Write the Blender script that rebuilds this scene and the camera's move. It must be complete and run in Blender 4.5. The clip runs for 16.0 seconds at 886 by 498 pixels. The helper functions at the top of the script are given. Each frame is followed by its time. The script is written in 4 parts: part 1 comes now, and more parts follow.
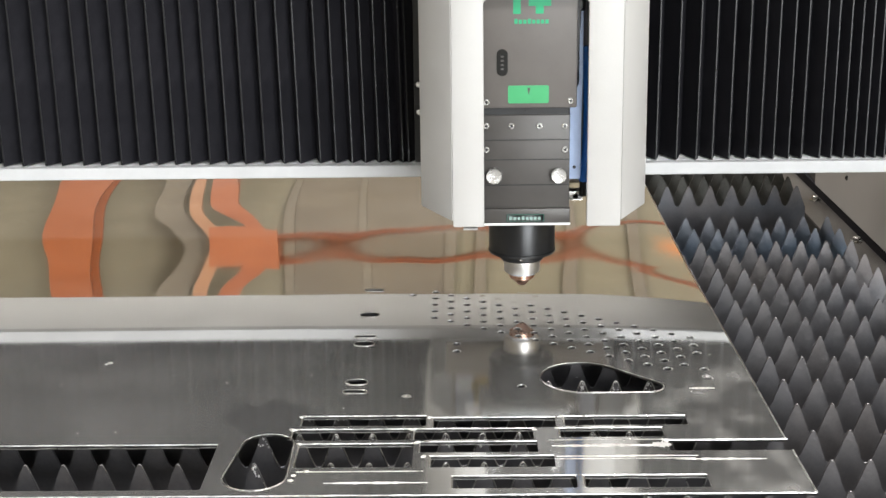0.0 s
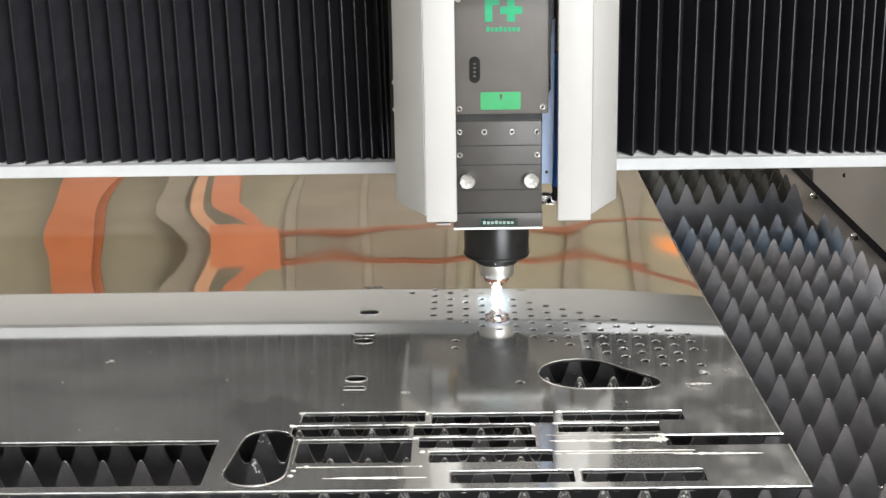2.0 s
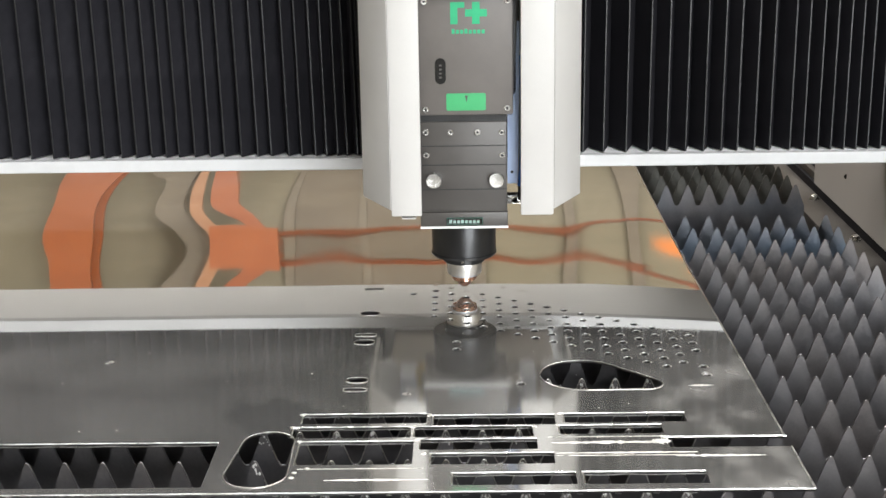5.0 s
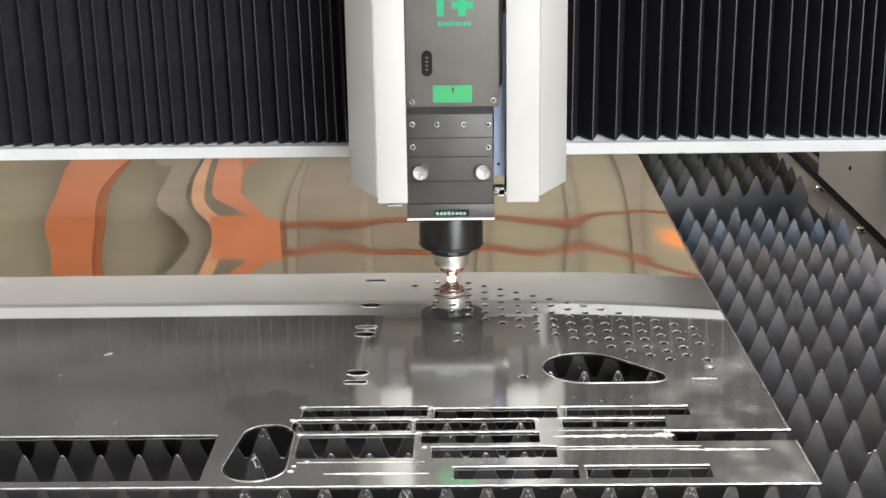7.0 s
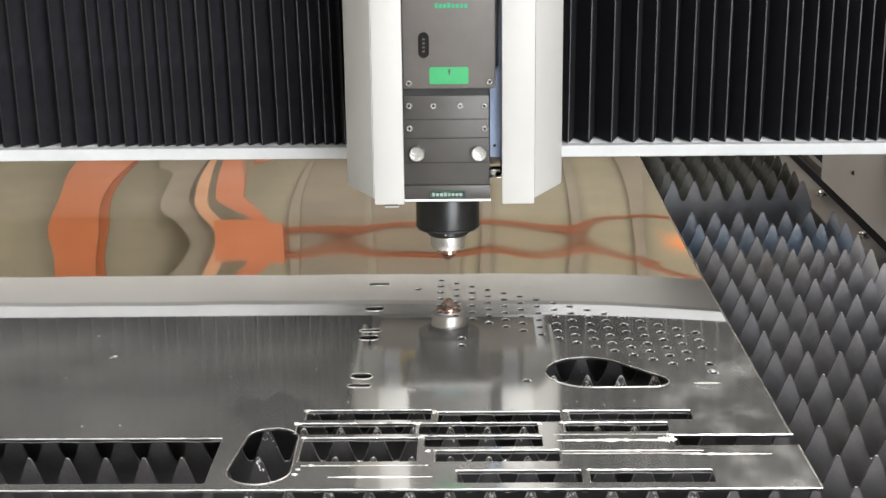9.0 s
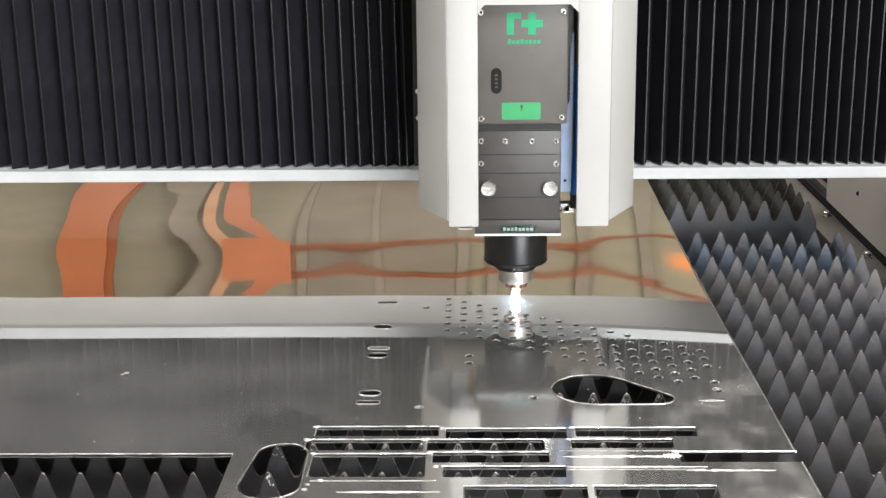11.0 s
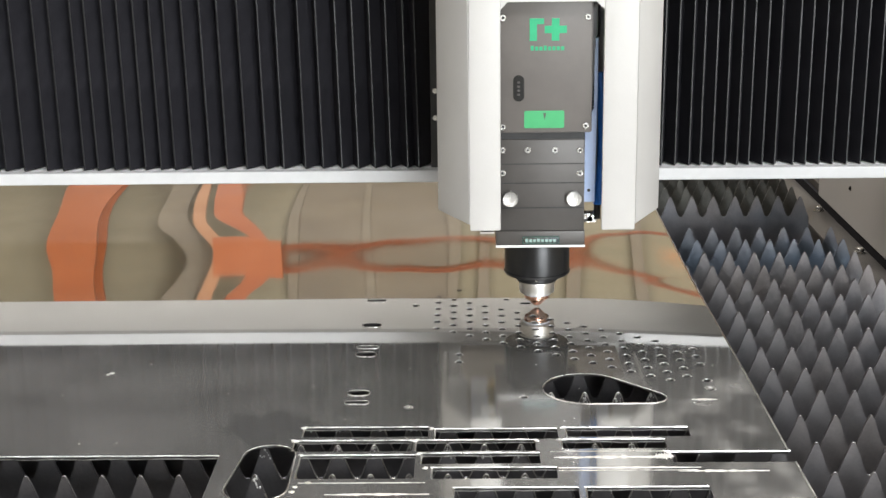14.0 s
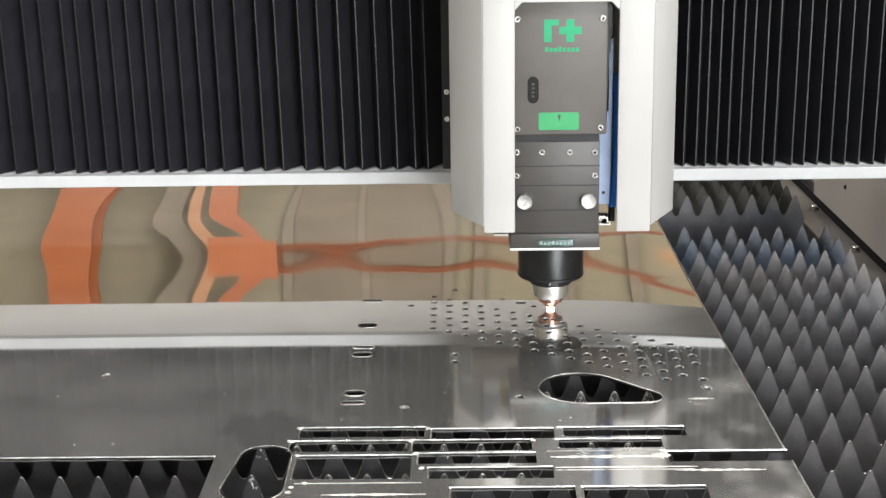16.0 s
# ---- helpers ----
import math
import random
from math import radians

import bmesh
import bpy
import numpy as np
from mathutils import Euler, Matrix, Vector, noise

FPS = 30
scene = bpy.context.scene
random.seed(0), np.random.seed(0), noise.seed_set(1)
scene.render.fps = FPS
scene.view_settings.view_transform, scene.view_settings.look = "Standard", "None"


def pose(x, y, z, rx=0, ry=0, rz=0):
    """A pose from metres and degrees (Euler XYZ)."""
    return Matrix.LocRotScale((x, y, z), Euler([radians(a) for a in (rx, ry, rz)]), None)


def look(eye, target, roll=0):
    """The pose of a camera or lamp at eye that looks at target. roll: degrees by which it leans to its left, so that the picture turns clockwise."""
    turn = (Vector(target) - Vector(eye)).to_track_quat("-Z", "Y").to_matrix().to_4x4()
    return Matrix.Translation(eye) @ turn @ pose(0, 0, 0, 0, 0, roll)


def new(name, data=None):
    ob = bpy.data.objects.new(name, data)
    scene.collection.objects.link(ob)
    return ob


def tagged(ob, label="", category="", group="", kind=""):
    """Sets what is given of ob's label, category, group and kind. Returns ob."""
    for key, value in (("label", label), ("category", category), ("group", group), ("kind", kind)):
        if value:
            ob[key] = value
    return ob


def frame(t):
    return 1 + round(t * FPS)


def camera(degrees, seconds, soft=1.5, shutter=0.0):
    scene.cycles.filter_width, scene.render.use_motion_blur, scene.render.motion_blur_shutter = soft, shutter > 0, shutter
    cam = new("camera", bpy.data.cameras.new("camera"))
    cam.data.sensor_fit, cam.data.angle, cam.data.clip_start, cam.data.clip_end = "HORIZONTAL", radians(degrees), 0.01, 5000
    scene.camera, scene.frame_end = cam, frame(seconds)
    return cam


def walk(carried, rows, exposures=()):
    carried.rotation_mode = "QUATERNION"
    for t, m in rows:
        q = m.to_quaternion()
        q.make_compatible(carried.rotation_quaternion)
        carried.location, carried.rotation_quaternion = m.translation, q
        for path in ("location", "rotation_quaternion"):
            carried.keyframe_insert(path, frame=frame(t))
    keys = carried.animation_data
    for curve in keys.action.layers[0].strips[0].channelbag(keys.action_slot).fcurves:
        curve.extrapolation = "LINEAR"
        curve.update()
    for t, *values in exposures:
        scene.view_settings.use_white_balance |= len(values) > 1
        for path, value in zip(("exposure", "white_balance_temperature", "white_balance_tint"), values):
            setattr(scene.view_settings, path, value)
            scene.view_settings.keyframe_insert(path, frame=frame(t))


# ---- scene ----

# ---------- camera: handheld, small drift ----------
cam = camera(33.77, 16.0)
# seconds, eye, yaw to the left, pitch, roll
PATH = [
    (0.0, -0.0051, -0.0101, 0.6196, 0.906, -15.520, -0.765),
    (0.5, -0.0056, -0.0104, 0.6180, 0.884, -15.599, -0.810),
    (1.0, -0.0029, -0.0128, 0.6182, 0.959, -15.624, -0.918),
    (1.5, -0.0021, -0.0180, 0.6175, 0.941, -15.591, -0.934),
    (2.0, -0.0014, -0.0230, 0.6195, 0.962, -15.506, -0.960),
    (2.5, -0.0043, -0.0306, 0.6186, 0.974, -15.398, -0.926),
    (3.0, -0.0076, -0.0291, 0.6193, 0.990, -15.362, -0.874),
    (3.5, -0.0082, -0.0279, 0.6209, 0.938, -15.295, -0.878),
    (4.0, -0.0066, -0.0229, 0.6191, 0.928, -15.307, -0.927),
    (6.5, -0.0036, -0.0068, 0.6156, 0.939, -15.751, -0.845),
    (7.0, -0.0036, -0.0006, 0.6137, 1.019, -15.819, -0.822),
    (7.5, -0.0046, 0.0023, 0.6155, 1.084, -15.958, -0.768),
    (8.0, -0.0028, 0.0047, 0.6162, 1.156, -15.988, -0.824),
    (8.5, -0.0063, 0.0002, 0.6161, 1.103, -15.880, -0.750),
    (9.0, -0.0048, -0.0067, 0.6178, 1.131, -15.727, -0.696),
    (11.5, -0.0067, -0.0299, 0.6236, 1.419, -14.867, -0.631),
    (12.0, -0.0076, -0.0269, 0.6255, 1.382, -14.918, -0.601),
    (12.5, -0.0072, -0.0241, 0.6242, 1.327, -14.945, -0.622),
    (13.0, -0.0030, -0.0219, 0.6245, 1.309, -15.016, -0.664),
    (13.5, -0.0046, -0.0172, 0.6223, 1.163, -15.032, -0.680),
    (14.0, -0.0034, -0.0065, 0.6203, 1.055, -15.156, -0.731),
    (14.5, -0.0013, -0.0005, 0.6217, 0.973, -15.215, -0.782),
    (15.0, -0.0034, 0.0048, 0.6185, 0.863, -15.201, -0.855),
    (15.5, -0.0039, 0.0040, 0.6209, 0.891, -15.267, -0.854),
    (16.0, -0.0041, -0.0055, 0.6198, 0.856, -15.161, -0.833)
]


def aim(x, y, z, yaw, pitch, roll):
    a, b = radians(yaw), radians(pitch)
    way = Vector((-math.sin(a) * math.cos(b), math.cos(a) * math.cos(b), math.sin(b)))
    eye = Vector((x, y, z))
    return look(eye, eye + way, roll)


walk(cam, [(r[0], aim(*r[1:])) for r in PATH])

# ---------- world and light: a daylit factory hall ----------
world = bpy.data.worlds.new("world")
scene.world = world
world.use_nodes = True
wn = world.node_tree
sky = wn.nodes.new("ShaderNodeTexSky")
sky.sky_type, sky.sun_disc, sky.sun_elevation, sky.sun_rotation = "NISHITA", False, radians(40), radians(200)
wn.nodes["Background"].inputs["Strength"].default_value = 0.12
wn.links.new(sky.outputs["Color"], wn.nodes["Background"].inputs["Color"])
scene.view_settings.exposure = 0.03


def area(name, eye, target, wide, high, watts, color):
    lamp = bpy.data.lights.new(name, "AREA")
    lamp.shape, lamp.size, lamp.size_y, lamp.energy, lamp.color = "RECTANGLE", wide, high, watts, color
    ob = new(name, lamp)
    ob.matrix_world = look(eye, target)
    return ob


# daylight from added, unseen area lamps: overhead and at the door behind the camera
area("overhead_lamp", (2.9, -2.6, 6.35), (2.9, -2.6, 0), 5.6, 1.8, 730, (0.97, 0.98, 1.0))
area("overhead_lamp", (0, 5.4, 6.35), (0, 5.4, 0), 9.0, 1.8, 900, (1.0, 0.97, 0.92))
area("overhead_lamp", (-3.6, -2.6, 6.35), (-3.6, -2.6, 0), 3.6, 1.8, 105, (0.97, 0.98, 1.0))
area("door_lamp", (3.4, -7.8, 1.5), (0.6, 0, 0.9), 5.0, 3.6, 960, (0.93, 0.97, 1.0))


# ---------- materials ----------
def nodes_of(name):
    m = bpy.data.materials.new(name)
    m.use_nodes = True
    nt = m.node_tree
    return m, nt, nt.nodes["Principled BSDF"]


def add(nt, kind, **values):
    n = nt.nodes.new(kind)
    for k, v in values.items():
        n.inputs[k.replace("_", " ")].default_value = v
    return n


def ramp(nt, src, stops):
    r = nt.nodes.new("ShaderNodeValToRGB")
    r.color_ramp.elements[0].position, r.color_ramp.elements[0].color = stops[0][0], (*stops[0][1], 1)
    r.color_ramp.elements[1].position, r.color_ramp.elements[1].color = stops[-1][0], (*stops[-1][1], 1)
    for p, c in stops[1:-1]:
        e = r.color_ramp.elements.new(p)
        e.color = (*c, 1)
    nt.links.new(src, r.inputs["Fac"])
    return r.outputs["Color"]


def surface(name, low, high, rough=0.5, metal=0.0, scale=30.0, fine=400.0, bump=0.0002, rough_var=0.1, stretch=(1, 1, 1), random_tint=0.0, coat=0.0):
    """A worn surface: two scales of noise in colour and gloss, fine relief."""
    m, nt, b = nodes_of(name)
    co = nt.nodes.new("ShaderNodeTexCoord")
    mp = nt.nodes.new("ShaderNodeMapping")
    mp.inputs["Scale"].default_value = stretch
    nt.links.new(co.outputs["Object"], mp.inputs["Vector"])
    n1 = add(nt, "ShaderNodeTexNoise", Scale=scale, Detail=5.0, Roughness=0.6)
    n2 = add(nt, "ShaderNodeTexNoise", Scale=fine, Detail=3.0, Roughness=0.6)
    for n in (n1, n2):
        nt.links.new(mp.outputs["Vector"], n.inputs["Vector"])
    mix = add(nt, "ShaderNodeMath")
    mix.operation = "MULTIPLY_ADD"
    mix.inputs[1].default_value = 0.3
    nt.links.new(n2.outputs["Fac"], mix.inputs[0])
    mul = nt.nodes.new("ShaderNodeMath")
    mul.operation = "MULTIPLY"
    mul.inputs[1].default_value = 0.7
    nt.links.new(n1.outputs["Fac"], mul.inputs[0])
    nt.links.new(mul.outputs[0], mix.inputs[2])
    fac = mix.outputs[0]
    if random_tint:
        info = nt.nodes.new("ShaderNodeObjectInfo")
        shift = nt.nodes.new("ShaderNodeMath")
        shift.operation = "MULTIPLY_ADD"
        shift.inputs[1].default_value = random_tint
        nt.links.new(info.outputs["Random"], shift.inputs[0])
        nt.links.new(fac, shift.inputs[2])
        fac = shift.outputs[0]
    nt.links.new(ramp(nt, fac, [(0.3, low), (0.7, high)]), b.inputs["Base Color"])
    rr = nt.nodes.new("ShaderNodeMapRange")
    rr.inputs["From Min"].default_value, rr.inputs["From Max"].default_value = 0.3, 0.7
    rr.inputs["To Min"].default_value, rr.inputs["To Max"].default_value = max(rough - rough_var, 0.02), rough + rough_var
    nt.links.new(mix.outputs[0], rr.inputs["Value"])
    nt.links.new(rr.outputs[0], b.inputs["Roughness"])
    b.inputs["Metallic"].default_value = metal
    b.inputs["Coat Weight"].default_value = coat
    if bump:
        bp = nt.nodes.new("ShaderNodeBump")
        bp.inputs["Distance"].default_value, bp.inputs["Strength"].default_value = bump, 1.0
        nt.links.new(n2.outputs["Fac"], bp.inputs["Height"])
        nt.links.new(bp.outputs["Normal"], b.inputs["Normal"])
    return m


def glow(name, color, strength):
    m, nt, b = nodes_of(name)
    b.inputs["Base Color"].default_value = (*color, 1)
    b.inputs["Emission Color"].default_value = (*color, 1)
    b.inputs["Emission Strength"].default_value = strength
    return m


def sheet_steel():
    """Cold-rolled stainless sheet: near mirror, brushed along one way, gently buckled, with stains and scratches."""
    m, nt, b = nodes_of("stainless_sheet")
    co = nt.nodes.new("ShaderNodeTexCoord")
    obj = co.outputs["Object"]

    def noise(scale, stretch, detail=3.0):
        mp = nt.nodes.new("ShaderNodeMapping")
        mp.inputs["Scale"].default_value = stretch
        nt.links.new(obj, mp.inputs["Vector"])
        n = add(nt, "ShaderNodeTexNoise", Scale=scale, Detail=detail, Roughness=0.55)
        nt.links.new(mp.outputs["Vector"], n.inputs["Vector"])
        return n.outputs["Fac"]

    def math2(op, a, k, c=None):
        n = nt.nodes.new("ShaderNodeMath")
        n.operation = op
        nt.links.new(a, n.inputs[0])
        n.inputs[1].default_value = k
        if c is not None:
            nt.links.new(c, n.inputs[2])
        return n.outputs[0]

    brush = noise(60.0, (14, 0.5, 1), 4.0)
    stain = noise(9.0, (1, 1, 1), 5.0)
    tone = math2("MULTIPLY_ADD", brush, 0.18, math2("MULTIPLY", stain, 0.82))
    nt.links.new(ramp(nt, tone, [(0.3, (0.58, 0.57, 0.555)), (0.7, (0.73, 0.72, 0.70))]), b.inputs["Base Color"])
    b.inputs["Metallic"].default_value = 1.0
    rr = nt.nodes.new("ShaderNodeMapRange")
    rr.inputs["From Min"].default_value, rr.inputs["From Max"].default_value = 0.35, 0.75
    rr.inputs["To Min"].default_value, rr.inputs["To Max"].default_value = 0.016, 0.038
    nt.links.new(tone, rr.inputs["Value"])
    # the handled front half is duller than the untouched far half
    worn = nt.nodes.new("ShaderNodeSeparateXYZ")
    nt.links.new(obj, worn.inputs[0])
    dull = nt.nodes.new("ShaderNodeMapRange")
    dull.interpolation_type = "SMOOTHSTEP"
    dull.inputs["From Min"].default_value, dull.inputs["From Max"].default_value = 1.66, 1.86
    dull.inputs["To Min"].default_value, dull.inputs["To Max"].default_value = 0.075, 0.0
    nt.links.new(worn.outputs["Y"], dull.inputs["Value"])
    total = nt.nodes.new("ShaderNodeMath")
    nt.links.new(rr.outputs[0], total.inputs[0])
    nt.links.new(dull.outputs[0], total.inputs[1])
    nt.links.new(total.outputs[0], b.inputs["Roughness"])
    # buckled more strongly towards the far half of the sheet
    sep = nt.nodes.new("ShaderNodeSeparateXYZ")
    nt.links.new(obj, sep.inputs[0])
    far = nt.nodes.new("ShaderNodeMapRange")
    far.interpolation_type = "SMOOTHSTEP"
    far.inputs["From Min"].default_value, far.inputs["From Max"].default_value = 1.85, 2.35
    far.inputs["To Min"].default_value, far.inputs["To Max"].default_value = 0.0, 0.0020
    nt.links.new(sep.outputs["Y"], far.inputs["Value"])
    ripple = nt.nodes.new("ShaderNodeMath")
    ripple.operation = "MULTIPLY"
    nt.links.new(noise(8.0, (1.0, 0.16, 1), 0.0), ripple.inputs[0])
    nt.links.new(far.outputs[0], ripple.inputs[1])
    # a long shallow trough across the far half
    off = math2("SUBTRACT", sep.outputs["Y"], 2.19)
    square = nt.nodes.new("ShaderNodeMath")
    square.operation = "MULTIPLY"
    nt.links.new(off, square.inputs[0])
    nt.links.new(off, square.inputs[1])
    bend = math2("MULTIPLY_ADD", off, 0.10)
    bend.node.inputs[2].default_value = 0.030
    uneven = math2("SUBTRACT", noise(3.6, (1.0, 0.02, 1), 1.0), 0.5)
    bend = math2("MULTIPLY_ADD", uneven, 0.020, bend)
    trough = nt.nodes.new("ShaderNodeMath")
    trough.operation = "MULTIPLY"
    nt.links.new(square.outputs[0], trough.inputs[0])
    nt.links.new(bend, trough.inputs[1])
    on = nt.nodes.new("ShaderNodeMapRange")
    on.interpolation_type = "SMOOTHSTEP"
    on.inputs["From Min"].default_value, on.inputs["From Max"].default_value = 1.88, 2.08
    nt.links.new(sep.outputs["Y"], on.inputs["Value"])
    sag = nt.nodes.new("ShaderNodeMath")
    sag.operation = "MULTIPLY"
    nt.links.new(trough.outputs[0], sag.inputs[0])
    nt.links.new(on.outputs[0], sag.inputs[1])
    # the free corner droops towards the edge
    droop_x = math2("MAXIMUM", math2("SUBTRACT", sep.outputs["X"], 0.05), 0.0)
    droop_2 = nt.nodes.new("ShaderNodeMath")
    droop_2.operation = "MULTIPLY"
    nt.links.new(droop_x, droop_2.inputs[0])
    nt.links.new(droop_x, droop_2.inputs[1])
    reach = nt.nodes.new("ShaderNodeMapRange")
    reach.interpolation_type = "SMOOTHSTEP"
    reach.inputs["From Min"].default_value, reach.inputs["From Max"].default_value = 1.70, 2.10
    reach.inputs["To Max"].default_value = -0.055
    nt.links.new(sep.outputs["Y"], reach.inputs["Value"])
    droop = nt.nodes.new("ShaderNodeMath")
    droop.operation = "MULTIPLY_ADD"
    nt.links.new(droop_2.outputs[0], droop.inputs[0])
    nt.links.new(reach.outputs[0], droop.inputs[1])
    nt.links.new(ripple.outputs[0], droop.inputs[2])
    both_waves = nt.nodes.new("ShaderNodeMath")
    nt.links.new(droop.outputs[0], both_waves.inputs[0])
    nt.links.new(sag.outputs[0], both_waves.inputs[1])
    waves = math2("MULTIPLY_ADD", noise(2.3, (1.0, 0.08, 1), 0.0), 0.0030, math2("MULTIPLY_ADD", brush, 0.0000012, both_waves.outputs[0]))
    bp = nt.nodes.new("ShaderNodeBump")
    bp.inputs["Distance"].default_value, bp.inputs["Strength"].default_value = 1.0, 1.0
    nt.links.new(waves, bp.inputs["Height"])
    nt.links.new(bp.outputs["Normal"], b.inputs["Normal"])
    # the brushed grain also scatters a share of the light widely
    haze = nt.nodes.new("ShaderNodeBsdfPrincipled")
    haze.inputs["Metallic"].default_value = 1.0
    haze.inputs["Roughness"].default_value = 0.62
    haze.inputs["Base Color"].default_value = (0.62, 0.61, 0.59, 1)
    both = nt.nodes.new("ShaderNodeMixShader")
    share = nt.nodes.new("ShaderNodeMapRange")
    share.inputs["From Min"].default_value, share.inputs["From Max"].default_value = 0.3, 0.7
    share.inputs["To Min"].default_value, share.inputs["To Max"].default_value = 0.09, 0.14
    nt.links.new(stain, share.inputs["Value"])
    # rubbed cloudy patches near the cut corner
    cloud = nt.nodes.new("ShaderNodeMapRange")
    cloud.inputs["From Min"].default_value, cloud.inputs["From Max"].default_value = 0.48, 0.72
    cloud.inputs["To Min"].default_value, cloud.inputs["To Max"].default_value = 0.0, 0.26
    nt.links.new(noise(16.0, (1, 0.7, 1), 6.0), cloud.inputs["Value"])
    near = nt.nodes.new("ShaderNodeMapRange")
    near.inputs["From Min"].default_value, near.inputs["From Max"].default_value = 0.12, 0.26
    nt.links.new(sep.outputs["X"], near.inputs["Value"])
    front = nt.nodes.new("ShaderNodeMapRange")
    front.inputs["From Min"].default_value, front.inputs["From Max"].default_value = 1.8, 1.62
    nt.links.new(sep.outputs["Y"], front.inputs["Value"])
    patch = nt.nodes.new("ShaderNodeMath")
    patch.operation = "MULTIPLY"
    nt.links.new(near.outputs[0], patch.inputs[0])
    nt.links.new(front.outputs[0], patch.inputs[1])
    rub = nt.nodes.new("ShaderNodeMath")
    rub.operation = "MULTIPLY_ADD"
    nt.links.new(patch.outputs[0], rub.inputs[0])
    nt.links.new(cloud.outputs[0], rub.inputs[1])
    clean = nt.nodes.new("ShaderNodeMapRange")
    clean.inputs["From Min"].default_value, clean.inputs["From Max"].default_value = 1.99, 2.10
    clean.inputs["To Min"].default_value, clean.inputs["To Max"].default_value = 1.0, 0.4
    nt.links.new(sep.outputs["Y"], clean.inputs["Value"])
    film = nt.nodes.new("ShaderNodeMath")
    film.operation = "MULTIPLY"
    nt.links.new(share.outputs[0], film.inputs[0])
    nt.links.new(clean.outputs[0], film.inputs[1])
    nt.links.new(film.outputs[0], rub.inputs[2])
    nt.links.new(rub.outputs[0], both.inputs["Fac"])
    nt.links.new(b.outputs["BSDF"], both.inputs[1])
    nt.links.new(haze.outputs["BSDF"], both.inputs[2])
    # soot round the drop-shaped cut-out
    gap = nt.nodes.new("ShaderNodeVectorMath")
    gap.operation = "DISTANCE"
    gap.inputs[1].default_value = (-0.222, 1.508, 0.0008)
    nt.links.new(obj, gap.inputs[0])
    ragged = math2("MULTIPLY_ADD", noise(28.0, (1, 0.6, 1), 5.0), -0.10, gap.outputs["Value"])
    spot = nt.nodes.new("ShaderNodeMapRange")
    spot.inputs["From Min"].default_value, spot.inputs["From Max"].default_value = 0.012, -0.004
    spot.inputs["To Max"].default_value = 0.55
    nt.links.new(ragged, spot.inputs["Value"])
    soot = nt.nodes.new("ShaderNodeBsdfPrincipled")
    soot.inputs["Base Color"].default_value = (0.012, 0.012, 0.012, 1)
    soot.inputs["Roughness"].default_value = 0.85
    last = nt.nodes.new("ShaderNodeMixShader")
    nt.links.new(spot.outputs[0], last.inputs["Fac"])
    nt.links.new(both.outputs[0], last.inputs[1])
    nt.links.new(soot.outputs["BSDF"], last.inputs[2])
    nt.links.new(last.outputs[0], nt.nodes["Material Output"].inputs["Surface"])
    return m


def slat_steel(name, heat):
    """Slat steel scorched by the beam: brown-grey tips, temper-blue webs, each slat of its own tone."""
    m = surface(name, (0.140, 0.124, 0.116), (0.240, 0.215, 0.202), 0.40, 0.85, 14, 260, 0.00025, 0.05, random_tint=0.10)
    nt = m.node_tree
    b = nt.nodes["Principled BSDF"]
    base = b.inputs["Base Color"].links[0].from_socket
    co = nt.nodes.new("ShaderNodeTexCoord")
    sep = nt.nodes.new("ShaderNodeSeparateXYZ")
    nt.links.new(co.outputs["Object"], sep.inputs[0])
    info = nt.nodes.new("ShaderNodeObjectInfo")
    spread = add(nt, "ShaderNodeTexNoise", Scale=5.0, Detail=3.0)
    nt.links.new(co.outputs["Object"], spread.inputs["Vector"])
    # heat band: strongest along the roots of the teeth
    band = nt.nodes.new("ShaderNodeMapRange")
    band.interpolation_type = "SMOOTHSTEP"
    for k, v in (("From Min", -0.006), ("From Max", -0.040), ("To Min", 0.6 * heat), ("To Max", heat)):
        band.inputs[k].default_value = v
    nt.links.new(sep.outputs["Z"], band.inputs["Value"])
    own = nt.nodes.new("ShaderNodeMapRange")
    for k, v in (("From Min", 0.25), ("From Max", 0.75), ("To Min", 0.1), ("To Max", 1.15)):
        own.inputs[k].default_value = v
    mixed = nt.nodes.new("ShaderNodeMath")
    mixed.operation = "MULTIPLY_ADD"
    mixed.inputs[1].default_value = 0.7
    nt.links.new(spread.outputs["Fac"], mixed.inputs[0])
    part_own = nt.nodes.new("ShaderNodeMath")
    part_own.operation = "MULTIPLY"
    part_own.inputs[1].default_value = 0.35
    nt.links.new(info.outputs["Random"], part_own.inputs[0])
    nt.links.new(part_own.outputs[0], mixed.inputs[2])
    nt.links.new(mixed.outputs[0], own.inputs["Value"])
    amount = nt.nodes.new("ShaderNodeMath")
    amount.operation = "MULTIPLY"
    amount.use_clamp = True
    nt.links.new(band.outputs[0], amount.inputs[0])
    nt.links.new(own.outputs[0], amount.inputs[1])
    mix = nt.nodes.new("ShaderNodeMixRGB")
    mix.inputs["Color2"].default_value = (0.115, 0.16, 0.215, 1)
    nt.links.new(amount.outputs[0], mix.inputs["Fac"])
    nt.links.new(base, mix.inputs["Color1"])
    nt.links.new(mix.outputs["Color"], b.inputs["Base Color"])
    return m


